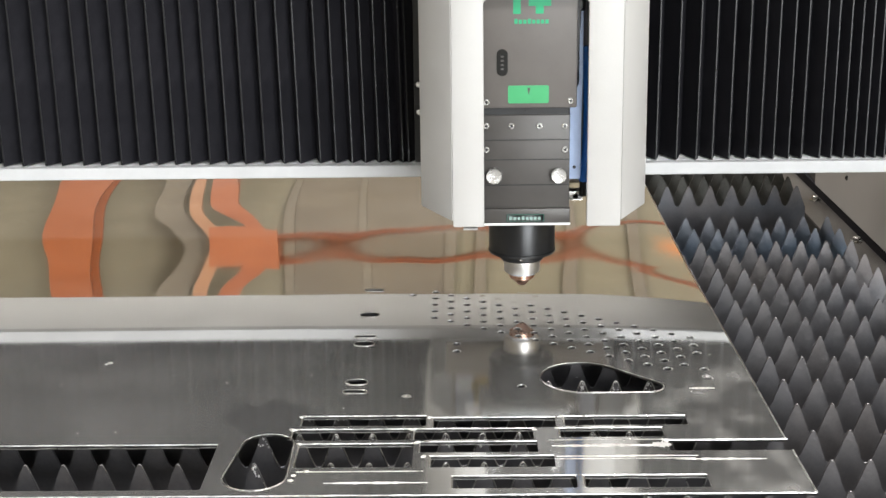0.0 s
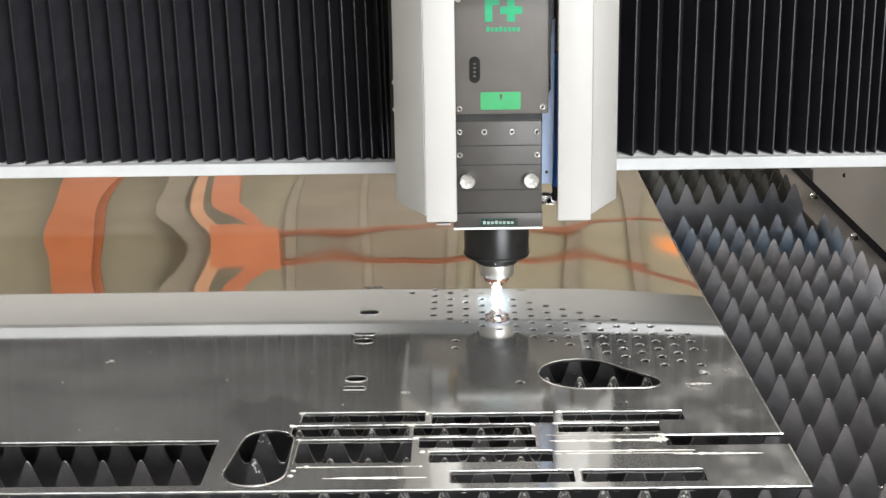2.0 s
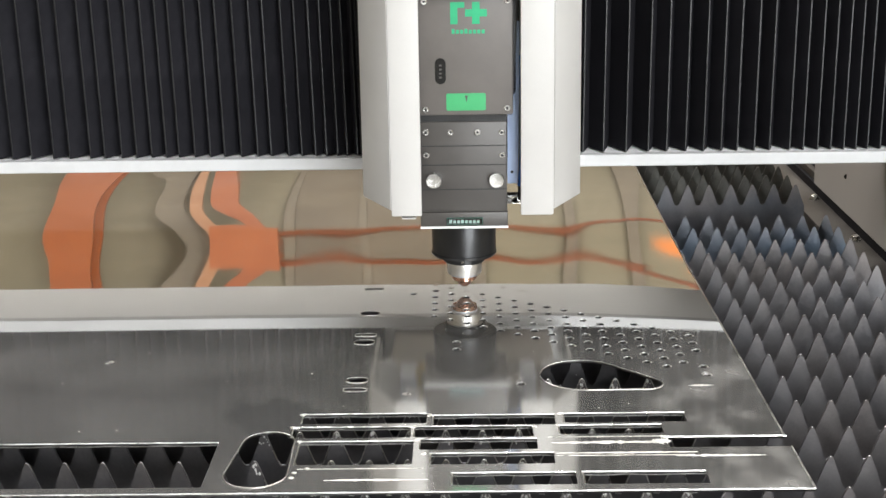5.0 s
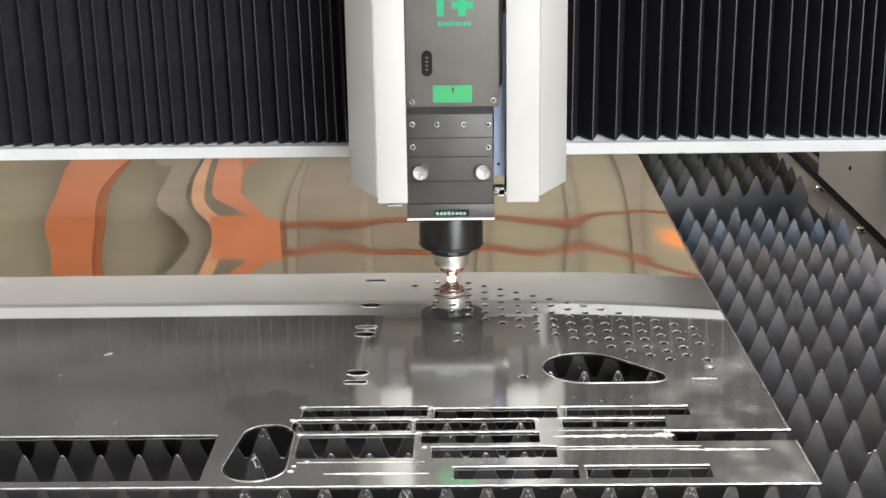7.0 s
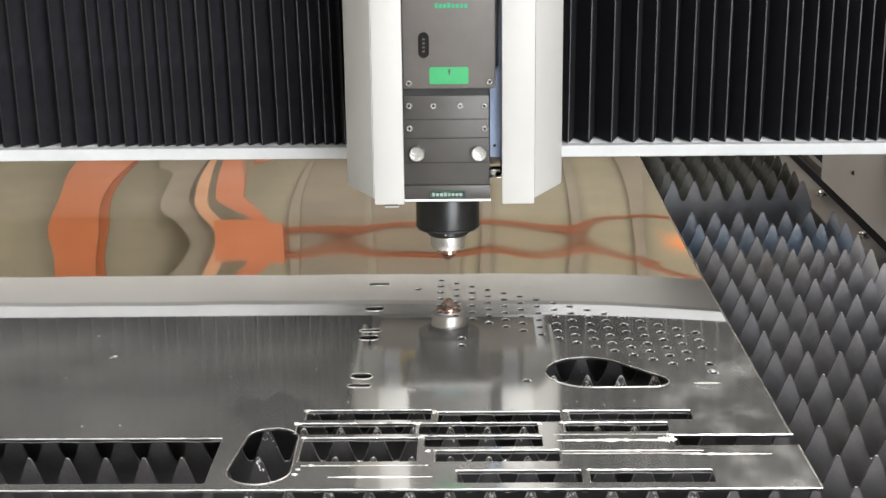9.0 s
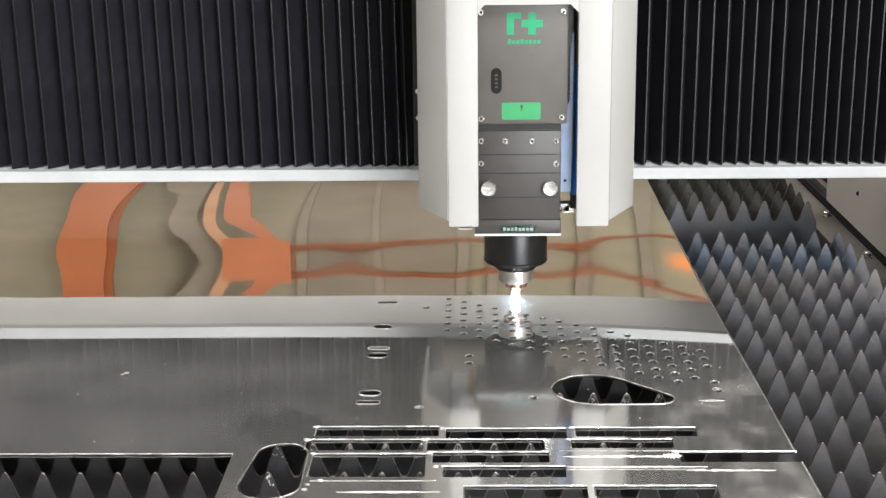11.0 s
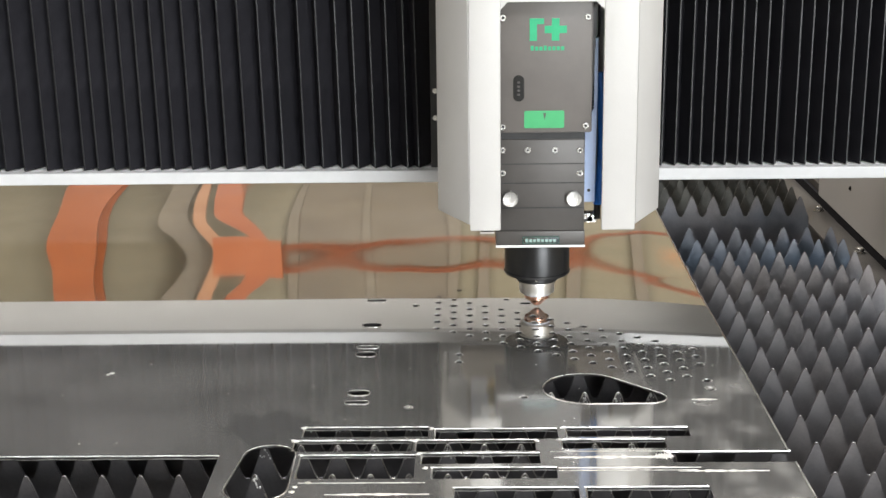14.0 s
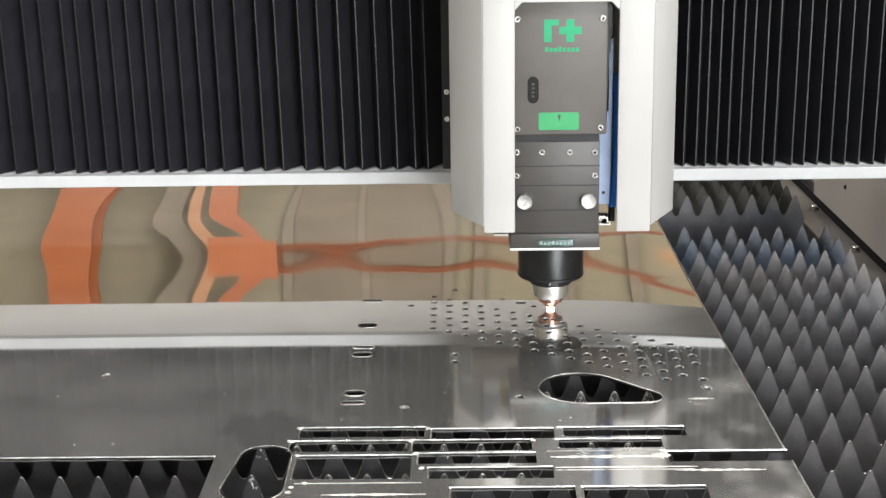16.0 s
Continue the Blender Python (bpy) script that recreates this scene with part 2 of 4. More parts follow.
MAT = dict(
    sheet=sheet_steel(),
    edge=surface("cut_steel_edge", (0.5, 0.49, 0.47), (0.7, 0.69, 0.66), 0.32, 1.0, 120, 900),
    slat=slat_steel("scorched_slat_steel", 0.28),
    blue_slat=slat_steel("temper_blue_slat_steel", 0.9),
    # darker slat steel for the rear rows, gantry shade put into the colour
    sooty_slat=surface("shaded_slat_steel", (0.050, 0.050, 0.045), (0.115, 0.112, 0.102), 0.5, 0.6, 14, 260, 0.0003, 0.05, random_tint=0.1),
    white=surface("white_powder_coat", (0.49, 0.475, 0.452), (0.555, 0.54, 0.515), 0.45, 0, 6, 900, 0.00006, 0.06),
    lip=surface("grey_white_paint", (0.49, 0.49, 0.485), (0.57, 0.57, 0.565), 0.42, 0, 20, 700, 0.00008),
    bellows=surface("black_bellows_fabric", (0.0085, 0.0082, 0.0102), (0.021, 0.0202, 0.0238), 0.75, 0, 30, 1500, 0.0002, 0.1),
    trim=surface("worn_fold_edge", (0.005, 0.005, 0.0055), (0.011, 0.011, 0.012), 0.4, 0, 60, 900, 0.0001),
    head=surface("anodised_dark_grey", (0.055, 0.050, 0.046), (0.072, 0.066, 0.060), 0.42, 0.2, 25, 1600, 0.00005, 0.05),
    housing=surface("brown_grey_anodised", (0.105, 0.094, 0.085), (0.135, 0.121, 0.110), 0.48, 0.1, 25, 1600, 0.00005, 0.05),
    # whiter copy of the rail paint: light bounced off the sheet put into it
    under=surface("lightened_white_paint", (0.78, 0.78, 0.77), (0.85, 0.85, 0.84), 0.5, 0, 20, 700, 0.00008),
    dark=surface("black_anodised", (0.012, 0.012, 0.013), (0.022, 0.022, 0.023), 0.32, 0.2, 40, 1200, 0.00003, 0.06),
    steel=surface("turned_steel", (0.55, 0.54, 0.52), (0.75, 0.74, 0.72), 0.25, 1.0, 80, 900, 0.00003),
    inner=surface("brown_grey_casting", (0.24, 0.205, 0.165), (0.34, 0.295, 0.245), 0.5, 0.2, 12, 300, 0.0003),
    brass=surface("brass_fitting", (0.62, 0.45, 0.16), (0.75, 0.56, 0.24), 0.3, 1.0, 60, 500, 0.00005),
    satin=surface("satin_turned_steel", (0.62, 0.60, 0.57), (0.78, 0.76, 0.73), 0.42, 1.0, 80, 900, 0.00003),
    chrome=surface("black_chrome_plate", (0.20, 0.22, 0.23), (0.26, 0.28, 0.29), 0.06, 1.0, 60, 900, 0, 0.02),
    copper=surface("copper", (0.66, 0.40, 0.31), (0.84, 0.58, 0.47), 0.28, 1.0, 90, 700, 0.00003),
    green=surface("green_print", (0.0, 0.30, 0.125), (0.008, 0.36, 0.155), 0.45, 0, 60, 900, 0),
    label=surface("green_label", (0.03, 0.30, 0.105), (0.04, 0.35, 0.125), 0.35, 0, 60, 900, 0),
    print=surface("grey_green_print", (0.2, 0.3, 0.27), (0.26, 0.37, 0.33), 0.5, 0, 60, 900, 0),
    teal=surface("dark_teal_print", (0.01, 0.09, 0.06), (0.02, 0.12, 0.08), 0.5, 0, 60, 900, 0),
    black_glass=surface("black_gloss", (0.002, 0.002, 0.002), (0.004, 0.004, 0.004), 0.12, 0, 60, 900, 0, 0.03),
    scrape=surface("rough_bright_steel", (0.55, 0.54, 0.52), (0.8, 0.79, 0.77), 0.45, 1.0, 300, 1500, 0.0004),
    rim=surface("hole_rim_steel", (0.5, 0.49, 0.475), (0.62, 0.61, 0.59), 0.52, 1.0, 120, 900, 0),
    blue=surface("blue_hose", (0.02, 0.16, 0.62), (0.04, 0.24, 0.78), 0.35, 0, 60, 500, 0),
    sky_blue=surface("pale_blue_plastic", (0.30, 0.38, 0.56), (0.38, 0.47, 0.66), 0.35, 0, 40, 600, 0),
    # cut face darkened: its dark reflection is put into the colour
    cut_face=surface("dark_cut_face", (0.10, 0.098, 0.095), (0.22, 0.215, 0.21), 0.38, 1.0, 120, 900, 0.0001),
    pale=surface("pale_aluminium", (0.55, 0.57, 0.62), (0.68, 0.7, 0.74), 0.4, 0.4, 40, 600),
    frame=surface("bed_frame_steel", (0.042, 0.038, 0.034), (0.092, 0.083, 0.075), 0.5, 0.3, 12, 250, 0.0003),
    panel=surface("light_grey_panel", (0.40, 0.375, 0.36), (0.48, 0.455, 0.435), 0.45, 0, 8, 300, 0.0001),
    tray=surface("sooty_tray", (0.012, 0.012, 0.013), (0.04, 0.036, 0.033), 0.8, 0, 8, 120, 0.001),
    floor=surface("concrete_floor", (0.26, 0.25, 0.23), (0.38, 0.37, 0.34), 0.6, 0, 1.2, 20, 0.002),
    wall=surface("beige_wall", (0.255, 0.215, 0.135), (0.355, 0.305, 0.20), 0.7, 0, 0.5, 12, 0.002),
    roof=surface("grey_roof_sheet", (0.4, 0.4, 0.4), (0.5, 0.5, 0.5), 0.6, 0, 0.7, 14, 0.001),
    orange=surface("orange_paint", (0.36, 0.088, 0.016), (0.46, 0.128, 0.030), 0.45, 0, 2, 40, 0.0005),
    pale_orange=surface("faded_orange_paint", (0.42, 0.19, 0.085), (0.50, 0.25, 0.12), 0.5, 0, 2, 40, 0.0005),
    hoist=surface("bright_orange_paint", (0.85, 0.22, 0.02), (0.95, 0.28, 0.03), 0.4, 0, 4, 60, 0.0003),
    gate=surface("brown_gate_paint", (0.17, 0.13, 0.085), (0.24, 0.19, 0.125), 0.6, 0, 0.9, 30, 0.001),
    post=surface("brown_grey_paint", (0.2, 0.16, 0.11), (0.27, 0.22, 0.15), 0.6, 0, 2, 40, 0.0005),
    arc=glow("white_hot_arc", (0.62, 0.83, 1.0), 260.0),
    ember=glow("glowing_melt", (1.0, 0.58, 0.44), 30.0),
    spark=glow("glowing_spark", (1.0, 0.48, 0.24), 3.5),
    molten=glow("molten_yellow", (1.0, 0.6, 0.18), 25.0),
)


MAT["bellows"].node_tree.nodes["Principled BSDF"].inputs["Specular IOR Level"].default_value = 0.12


# ---------- mesh helpers ----------
def part(name, bm, material, parent=None, label="", smooth=False):
    me = bpy.data.meshes.new(name)
    bmesh.ops.recalc_face_normals(bm, faces=bm.faces)
    bm.to_mesh(me)
    bm.free()
    for mt in material if isinstance(material, (list, tuple)) else (material,):
        me.materials.append(MAT[mt])
    if smooth:
        me.shade_smooth()
        me.set_sharp_from_angle(angle=radians(35))
    ob = new(name, me)
    ob.parent = parent
    return tagged(ob, label)


def thing(name, at, label, category, group="", kind=""):
    ob = new(name)
    ob.matrix_world = Matrix.Translation(at)
    ob.empty_display_size = 0.05
    return tagged(ob, label, category, group, kind)


def box(x0, x1, y0, y1, z0, z1, bevel=0.0, bm=None):
    bm = bm or bmesh.new()
    vs = bmesh.ops.create_cube(bm, size=1.0)["verts"]
    bmesh.ops.scale(bm, vec=(x1 - x0, y1 - y0, z1 - z0), verts=vs)
    bmesh.ops.translate(bm, vec=((x0 + x1) / 2, (y0 + y1) / 2, (z0 + z1) / 2), verts=vs)
    if bevel:
        bmesh.ops.bevel(bm, geom=list({e for v in vs for e in v.link_edges}), offset=bevel, segments=2, profile=0.5, affect="EDGES")
    return bm


def prism(outline, a, b, axis="y", bm=None):
    """A flat outline of (u, v) drawn out along an axis from a to b."""
    bm = bm or bmesh.new()
    put = {"y": lambda u, v, w: (u, w, v), "z": lambda u, v, w: (u, v, w), "x": lambda u, v, w: (w, u, v)}[axis]
    lo = [bm.verts.new(put(u, v, a)) for u, v in outline]
    hi = [bm.verts.new(put(u, v, b)) for u, v in outline]
    bm.faces.new(lo)
    bm.faces.new(hi[::-1])
    n = len(outline)
    for i in range(n):
        bm.faces.new((lo[i], hi[i], hi[(i + 1) % n], lo[(i + 1) % n]))
    return bm


def lathe(profile, at=(0, 0, 0), axis="z", n=40, bm=None):
    """A turned solid from (radius, height) pairs; the ends close."""
    bm = bm or bmesh.new()
    rings = []
    for r, h in profile:
        ring = []
        for i in range(n):
            a = 2 * math.pi * i / n
            u, v = r * math.cos(a), r * math.sin(a)
            p = (u, v, h) if axis == "z" else (u, -h, v)
            ring.append(bm.verts.new((at[0] + p[0], at[1] + p[1], at[2] + p[2])))
        rings.append(ring)
    for lo, hi in zip(rings, rings[1:]):
        for i in range(n):
            bm.faces.new((lo[i], lo[(i + 1) % n], hi[(i + 1) % n], hi[i]))
    bm.faces.new(rings[0][::-1])
    bm.faces.new(rings[-1])
    return bm


def rounded(x0, x1, z0, z1, r, n=6):
    pts = []
    for cx, cz, a0 in ((x1 - r, z1 - r, 0), (x0 + r, z1 - r, 90), (x0 + r, z0 + r, 180), (x1 - r, z0 + r, 270)):
        for i in range(n + 1):
            a = radians(a0 + 90 * i / n)
            pts.append((cx + r * math.cos(a), cz + r * math.sin(a)))
    return pts


def tube(points, radius, n=10):
    """A round hose along a smooth line of points."""
    bm = bmesh.new()
    pts = [Vector(p) for p in points]
    rings = []
    for i, p in enumerate(pts):
        d = (pts[min(i + 1, len(pts) - 1)] - pts[max(i - 1, 0)]).normalized()
        u = d.cross(Vector((0, 1, 0.01))).normalized()
        v = d.cross(u)
        rings.append([bm.verts.new(p + radius * (math.cos(2 * math.pi * k / n) * u + math.sin(2 * math.pi * k / n) * v)) for k in range(n)])
    for lo, hi in zip(rings, rings[1:]):
        for k in range(n):
            bm.faces.new((lo[k], lo[(k + 1) % n], hi[(k + 1) % n], hi[k]))
    bm.faces.new(rings[0][::-1])
    bm.faces.new(rings[-1])
    return bm


# ---------- hall ----------
FLOOR = -0.86
tagged(part("floor", box(-9, 9, -8, 11, FLOOR - 0.2, FLOOR), "floor"), "grey concrete hall floor", "floor", kind="structure")
tagged(part("wall_north", box(-9.2, 9.2, 11, 11.2, FLOOR, 6.5), "wall"), "beige painted hall wall", "wall", kind="structure")
tagged(part("wall_east", box(9, 9.2, -8, 11, FLOOR, 6.5), "wall"), "beige painted hall wall", "wall", kind="structure")
tagged(part("wall_west", box(-9.2, -9, -8, 11, FLOOR, 6.5), "wall"), "beige painted hall wall", "wall", kind="structure")
# wall out of view, opened where the added door lamp shines in
bm = box(-9.2, -0.4, -8.2, -8, FLOOR, 6.5)
box(6.0, 9.2, -8.2, -8, FLOOR, 6.5, bm=bm)
box(-0.4, 0.7, -8.2, -8, FLOOR, 3.3, bm=bm)
box(-0.4, 6.0, -8.2, -8, 5.2, 6.5, bm=bm)
tagged(part("wall_south", bm, "wall"), "beige hall wall with an open gateway", "wall", kind="structure")
# unseen roof, its openings assumed above the added lamps
bm = bmesh.new()
for y0, y1 in ((-8.2, -3.6), (-1.6, 4.4), (6.4, 11.2)):
    box(-9.2, 9.2, y0, y1, 6.5, 6.6, bm=bm)
box(-1.6, 0, -3.6, -1.6, 6.5, 6.6, bm=bm)
for x0, x1, y0, y1 in ((-5.6, 5.8, -3.6, -1.6), (-4.6, 4.6, 4.4, 6.4)):
    box(-9.2, x0, y0, y1, 6.5, 6.6, bm=bm)
    box(x1, 9.2, y0, y1, 6.5, 6.6, bm=bm)
tagged(part("ceiling", bm, "roof"), "unseen grey sheet roof with assumed long skylights", "ceiling", kind="structure")


def column(x, y, w, tall=7.3):
    ob = thing("steel_column", (x, y, FLOOR), "orange painted steel column against the hall wall", "column", "hall columns")
    part("web", box(-0.02, 0.02, -w / 2 + 0.03, w / 2 - 0.03, 0, tall), "orange", ob)
    part("flange", box(-w / 2, w / 2, -w / 2, -w / 2 + 0.03, 0, tall), "orange", ob)
    part("flange", box(-w / 2, w / 2, w / 2 - 0.03, w / 2, 0, tall), "orange", ob)
    return ob


column(-2.93, 10.4, 0.31)
column(-1.60, 10.4, 0.54, 3.198)
column(3.2, 10.4, 0.34)


def kneed_post(x0, z0, x1, z1, w, y, material, label, top=6.4):
    """A flat steel post that runs down the wall and bends in a knee towards the short column."""
    ob = thing("kneed_post", (x0, y, z0), label, "post", "kneed posts")
    right = [(w / 2 + (x1 - x0) * math.sin(math.pi / 2 * k / 10), (z1 - z0) * (k / 10) ** 1.3) for k in range(11)]
    if top > z1:
        right.append((w / 2 + x1 - x0, top - z0))
    part("post_face", prism(right + [(u - w, v) for u, v in right[::-1]], -0.012, 0.012), material, ob)
    part("post_web", prism([(u - w / 2 + 0.012, v) for u, v in right] + [(u - w / 2 - 0.012, v) for u, v in right[::-1]], 0.0125, 0.05), material, ob)


kneed_post(-1.42, 2.338, -1.80, 2.90, 0.18, 10.40, "orange", "orange painted steel post bending towards the column")
kneed_post(-1.86, 2.342, -2.02, 2.85, 0.11, 10.42, "pale_orange", "faded orange steel post bending towards the column")
kneed_post(-1.94, 2.330, -2.28, 2.95, 0.24, 10.62, "post", "grey-brown steel post bending towards the column")
kneed_post(-2.22, 2.285, -2.75, 2.370, 0.035, 10.60, "gate", "thin grey-brown brace on the hall wall", 0.0)


def wall_post(x, w):
    ob = thing("wall_post", (x, 10.9, FLOOR), "brown-grey steel post on the hall wall", "post", "wall posts")
    part("post_face", box(-w / 2, w / 2, -0.02, 0.0, 0, 7.3), "post", ob)
    part("post_web", box(-0.012, 0.012, 0.0, 0.099, 0, 7.3), "post", ob)


for x, w in ((0.1, 0.1), (0.85, 0.12), (1.45, 0.1)):
    wall_post(x, w)

# tall brown sliding gate standing before the wall
gate = part("door_1", box(-1.38, -0.12, 10.93, 10.97, FLOOR, 5.2), "gate")
tagged(gate, "tall closed brown steel sliding gate in the hall wall", "gate", kind="structure")
for x in (-1.36, -0.75, -0.14):
    part("stile", box(x - 0.035, x + 0.035, 10.905, 10.93, FLOOR, 5.2), "post", gate)

# crane runway and window on the far wall
ob = thing("crane_girder", (0, 10.21, 2.318), "orange overhead crane girder along the hall wall", "girder")
part("top_flange", box(-1.62, 6, -0.02, 0.02, 0.007, 0.011), "orange", ob)
part("web", box(-1.62, 6, -0.006, 0.006, -0.007, 0.007), "orange", ob)
part("bottom_flange", box(-1.62, 6, -0.02, 0.02, -0.011, -0.007), "orange", ob)

ob = thing("hoist_trolley", (1.63, 10.05, 2.24), "bright orange hoist trolley hanging on the crane girder", "hoist")
part("housing", prism([(-0.20, -0.150), (0.02, -0.185), (0.30, -0.195), (0.30, -0.029), (0.10, -0.067), (-0.20, -0.136)], -0.12, 0.12), "hoist", ob)
part("hanger", box(0.18, 0.22, 0.12, 0.1395, -0.12, 0.075), "orange", ob)

# ---------- cutting bed ----------
PITCH, ROW, Y0, X0 = 0.04, 0.0779, 2.407, 0.3723


def slat_outline(teeth, left):
    """Sharp-crested teeth with slightly bowed flanks over a deep web."""
    pts = [(left - 0.02, -0.12)]
    for i in range(teeth):
        c = left + i * PITCH
        for u, z in ((-0.0175, -0.0395), (-0.0145, -0.034), (-0.0095, -0.0205), (-0.0052, -0.0085), (-0.0024, -0.0016), (-0.0009, -0.0001), (0.0009, -0.0001), (0.0024, -0.0016), (0.0052, -0.0085), (0.0095, -0.0205), (0.0145, -0.034), (0.0175, -0.0395)):
            pts.append((c + u, z))
    pts.append((left + (teeth - 1) * PITCH + 0.02, -0.12))
    return pts


TEETH = 48
first = X0 + 6 * PITCH - (TEETH - 1) * PITCH
slat_mesh = {}
for j in range(-10, 17):
    if j in (-1, -2):
        continue
    # the rows before the gap have been heated blue by earlier cuts
    # rows further back take the darker copy that stands for the shade there
    tone = "sooty_slat" if j < -3 else "blue_slat" if j in (-3, 0, 1) else "slat"
    if tone not in slat_mesh:
        bm = prism(slat_outline(TEETH, first), -0.0014, 0.0014)
        rims = [e for e in bm.edges if abs(e.verts[0].co.y - e.verts[1].co.y) < 1e-6]
        bmesh.ops.bevel(bm, geom=rims, offset=0.0007, segments=1, affect="EDGES")
        slat = part("support_slat", bm, tone)
        slat_mesh[tone] = slat.data
    else:
        slat = new("support_slat", slat_mesh[tone])
    slat.matrix_world = pose(random.uniform(-0.0008, 0.0008), Y0 - ROW * j + random.uniform(-0.0015, 0.0015), random.uniform(-0.0006, 0.0), random.uniform(-0.8, 0.8), 0, random.uniform(-0.05, 0.05))
    tagged(slat, "scorched steel support slat with a row of pointed teeth", "slat", "bed slats")
    if 10 <= j <= 14:
        # bright slag run along the tooth edges under the cut-outs
        line = [(x, z) for x, z in slat_outline(TEETH, first) if -0.22 < x < 0.25 and z > -0.1]
        run = [(x + random.uniform(-0.0003, 0.0003), -0.0017, z - 0.0004 + random.uniform(-0.0004, 0.0004)) for x, z in line]
        part("slag_bead", tube(run, 0.0008, 6), "edge", slat, "bright slag along the tooth edge")
        bm = bmesh.new()
        for i in range(TEETH):
            c = first + i * PITCH
            if -0.24 < c < 0.24:
                for k in range(9):
                    down = random.uniform(0.001, 0.016)
                    at = (c + random.uniform(-0.42, 0.42) * down, -0.0016, -down)
                    bmesh.ops.create_icosphere(bm, subdivisions=1, radius=random.uniform(0.0006, 0.0016), matrix=Matrix.Translation(at) @ Matrix.Diagonal((1, 0.5, 1.3, 1)))
        tagged(part("spatter", bm, "scrape", slat), "rough bright spatter on the tooth tips", kind="stuff")

bed = thing("cutting_bed", (0, 0, FLOOR), "welded steel bed frame of the cutting machine", "machine bed")
up = -FLOOR
part("tray", box(-1.5, 0.64, 1.0, 3.4, up - 0.3, up - 0.28), "tray", bed, "sooty scrap tray")
part("support_rail", box(-1.5, 0.6, 1.05, 1.09, up - 0.17, up - 0.121), "frame", bed)
part("support_rail", box(-1.5, 0.6, 2.3, 2.34, up - 0.17, up - 0.121), "frame", bed)
part("support_rail", box(-1.5, 0.6, 3.25, 3.29, up - 0.17, up - 0.121), "frame", bed)
part("side_beam", box(0.642, 0.76, 0.6, 4.2, 0.0, up - 0.069), "frame", bed, "brown-grey steel side beam")
part("ledge", box(0.6425, 0.699, 0.6, 4.2, up - 0.069, up - 0.066, 0.001), "frame", bed)
part("slot", box(0.7000, 0.712, 0.6, 4.2, up - 0.069, up - 0.050), "bellows", bed, "black guide slot")
part("guard_panel", box(0.6985, 0.710, 2.0, 2.86, up - 0.0495, up + 0.118, 0.001), "panel", bed, "light grey sheet-metal guard panel")
part("rear_rail", box(0.706, 0.716, 2.86, 4.2, up - 0.050, up - 0.034, 0.001), "frame", bed)
part("rear_strip", box(0.718, 0.730, 2.86, 4.2, up - 0.034, up - 0.018), "bellows", bed)
part("outer_beam", box(0.76, 1.15, 0.6, 4.2, 0.0, up - 0.06), "frame", bed)
part("left_beam", box(-1.7, -1.5, 0.6, 4.2, 0.0, up - 0.05), "frame", bed)
for x, y in ((0.684, 2.79), (0.684, 2.48), (0.684, 2.17), (0.684, 1.86)):
    bolt = part("bolt", lathe([(0.0105, 0), (0.0105, 0.002), (0.007, 0.002), (0.007, 0.008), (0.0055, 0.0095)], (x, y, up - 0.066), n=12), "steel", bed)
for y, z in ((2.62, 0.018), (2.30, 0.012), (1.95, 0.015)):
    part("screw", lathe([(0.0045, 0), (0.0045, 0.002), (0.003, 0.003)], (0.6985, y, up + z), axis="y", n=10), "dark", bed)

# ---------- the stainless sheet with its cut-outs ----------
SHEET_Z, THICK = 0.002, 0.0021
RECTS = (
    (-0.188, -0.050, 1.487, 1.514), (-0.042, 0.093, 1.480, 1.508),
    (-0.195, -0.066, 1.447, 1.476), (-0.062, 0.067, 1.447, 1.476),
    (-0.184, -0.062, 1.376, 1.436), (-0.055, 0.070, 1.413, 1.440),
    (-0.043, 0.086, 1.375, 1.402),
    (-0.020, 0.105, 1.324, 1.352), (0.113, 0.237, 1.324, 1.352),
    (0.103, 0.238, 1.485, 1.510), (0.096, 0.208, 1.452, 1.476),
    (-1.35, -0.272, 1.324, 1.436),
)


def spline(curve, pts, smooth=False):
    s = curve.splines.new("POLY")
    s.points.add(len(pts) - 1)
    for p, (x, y) in zip(s.points, pts):
        p.co = (x, y, 0, 1)
    s.use_cyclic_u = True


def ring(cx, cy, rx, ry=None, n=14):
    return [(cx + rx * math.cos(2 * math.pi * k / n), cy + (ry or rx) * math.sin(2 * math.pi * k / n)) for k in range(n)]


def teardrop(c1, r1, c2, r2, n=14):
    """The hull of two circles: a drop-shaped opening."""
    (ax, ay), (bx, by) = c1, c2
    d, way = math.hypot(bx - ax, by - ay), math.atan2(by - ay, bx - ax)
    k = math.acos((r1 - r2) / d)
    pts = [(ax + r1 * math.cos(way + k + (2 * math.pi - 2 * k) * i / n), ay + r1 * math.sin(way + k + (2 * math.pi - 2 * k) * i / n)) for i in range(n + 1)]
    pts += [(bx + r2 * math.cos(way - k + 2 * k * i / n), by + r2 * math.sin(way - k + 2 * k * i / n)) for i in range(n + 1)]
    return pts


def slot(cx, cy, half, r):
    return rounded(cx - half - r, cx + half + r, cy - r, cy + r, r * 0.999, 5)


# openings cut during the shot: x, y, half length, second at which the slug falls
CUTS = [(-0.0475 + 0.02205 * k, 2.0115 - 0.0158 * k, 0, t) for k, t in ((5, 1.3), (4, 2.8), (3, 4.3), (2, 5.8), (1, 7.25), (0, 8.8))]
CUTS += [(-0.0180, 2.0430, 0, 10.3), (0.0495, 1.9955, 0, 12.0), (0.0760, 1.9770, 0.0035, 13.6), (0.0930, 1.9600, 0, 15.05)]


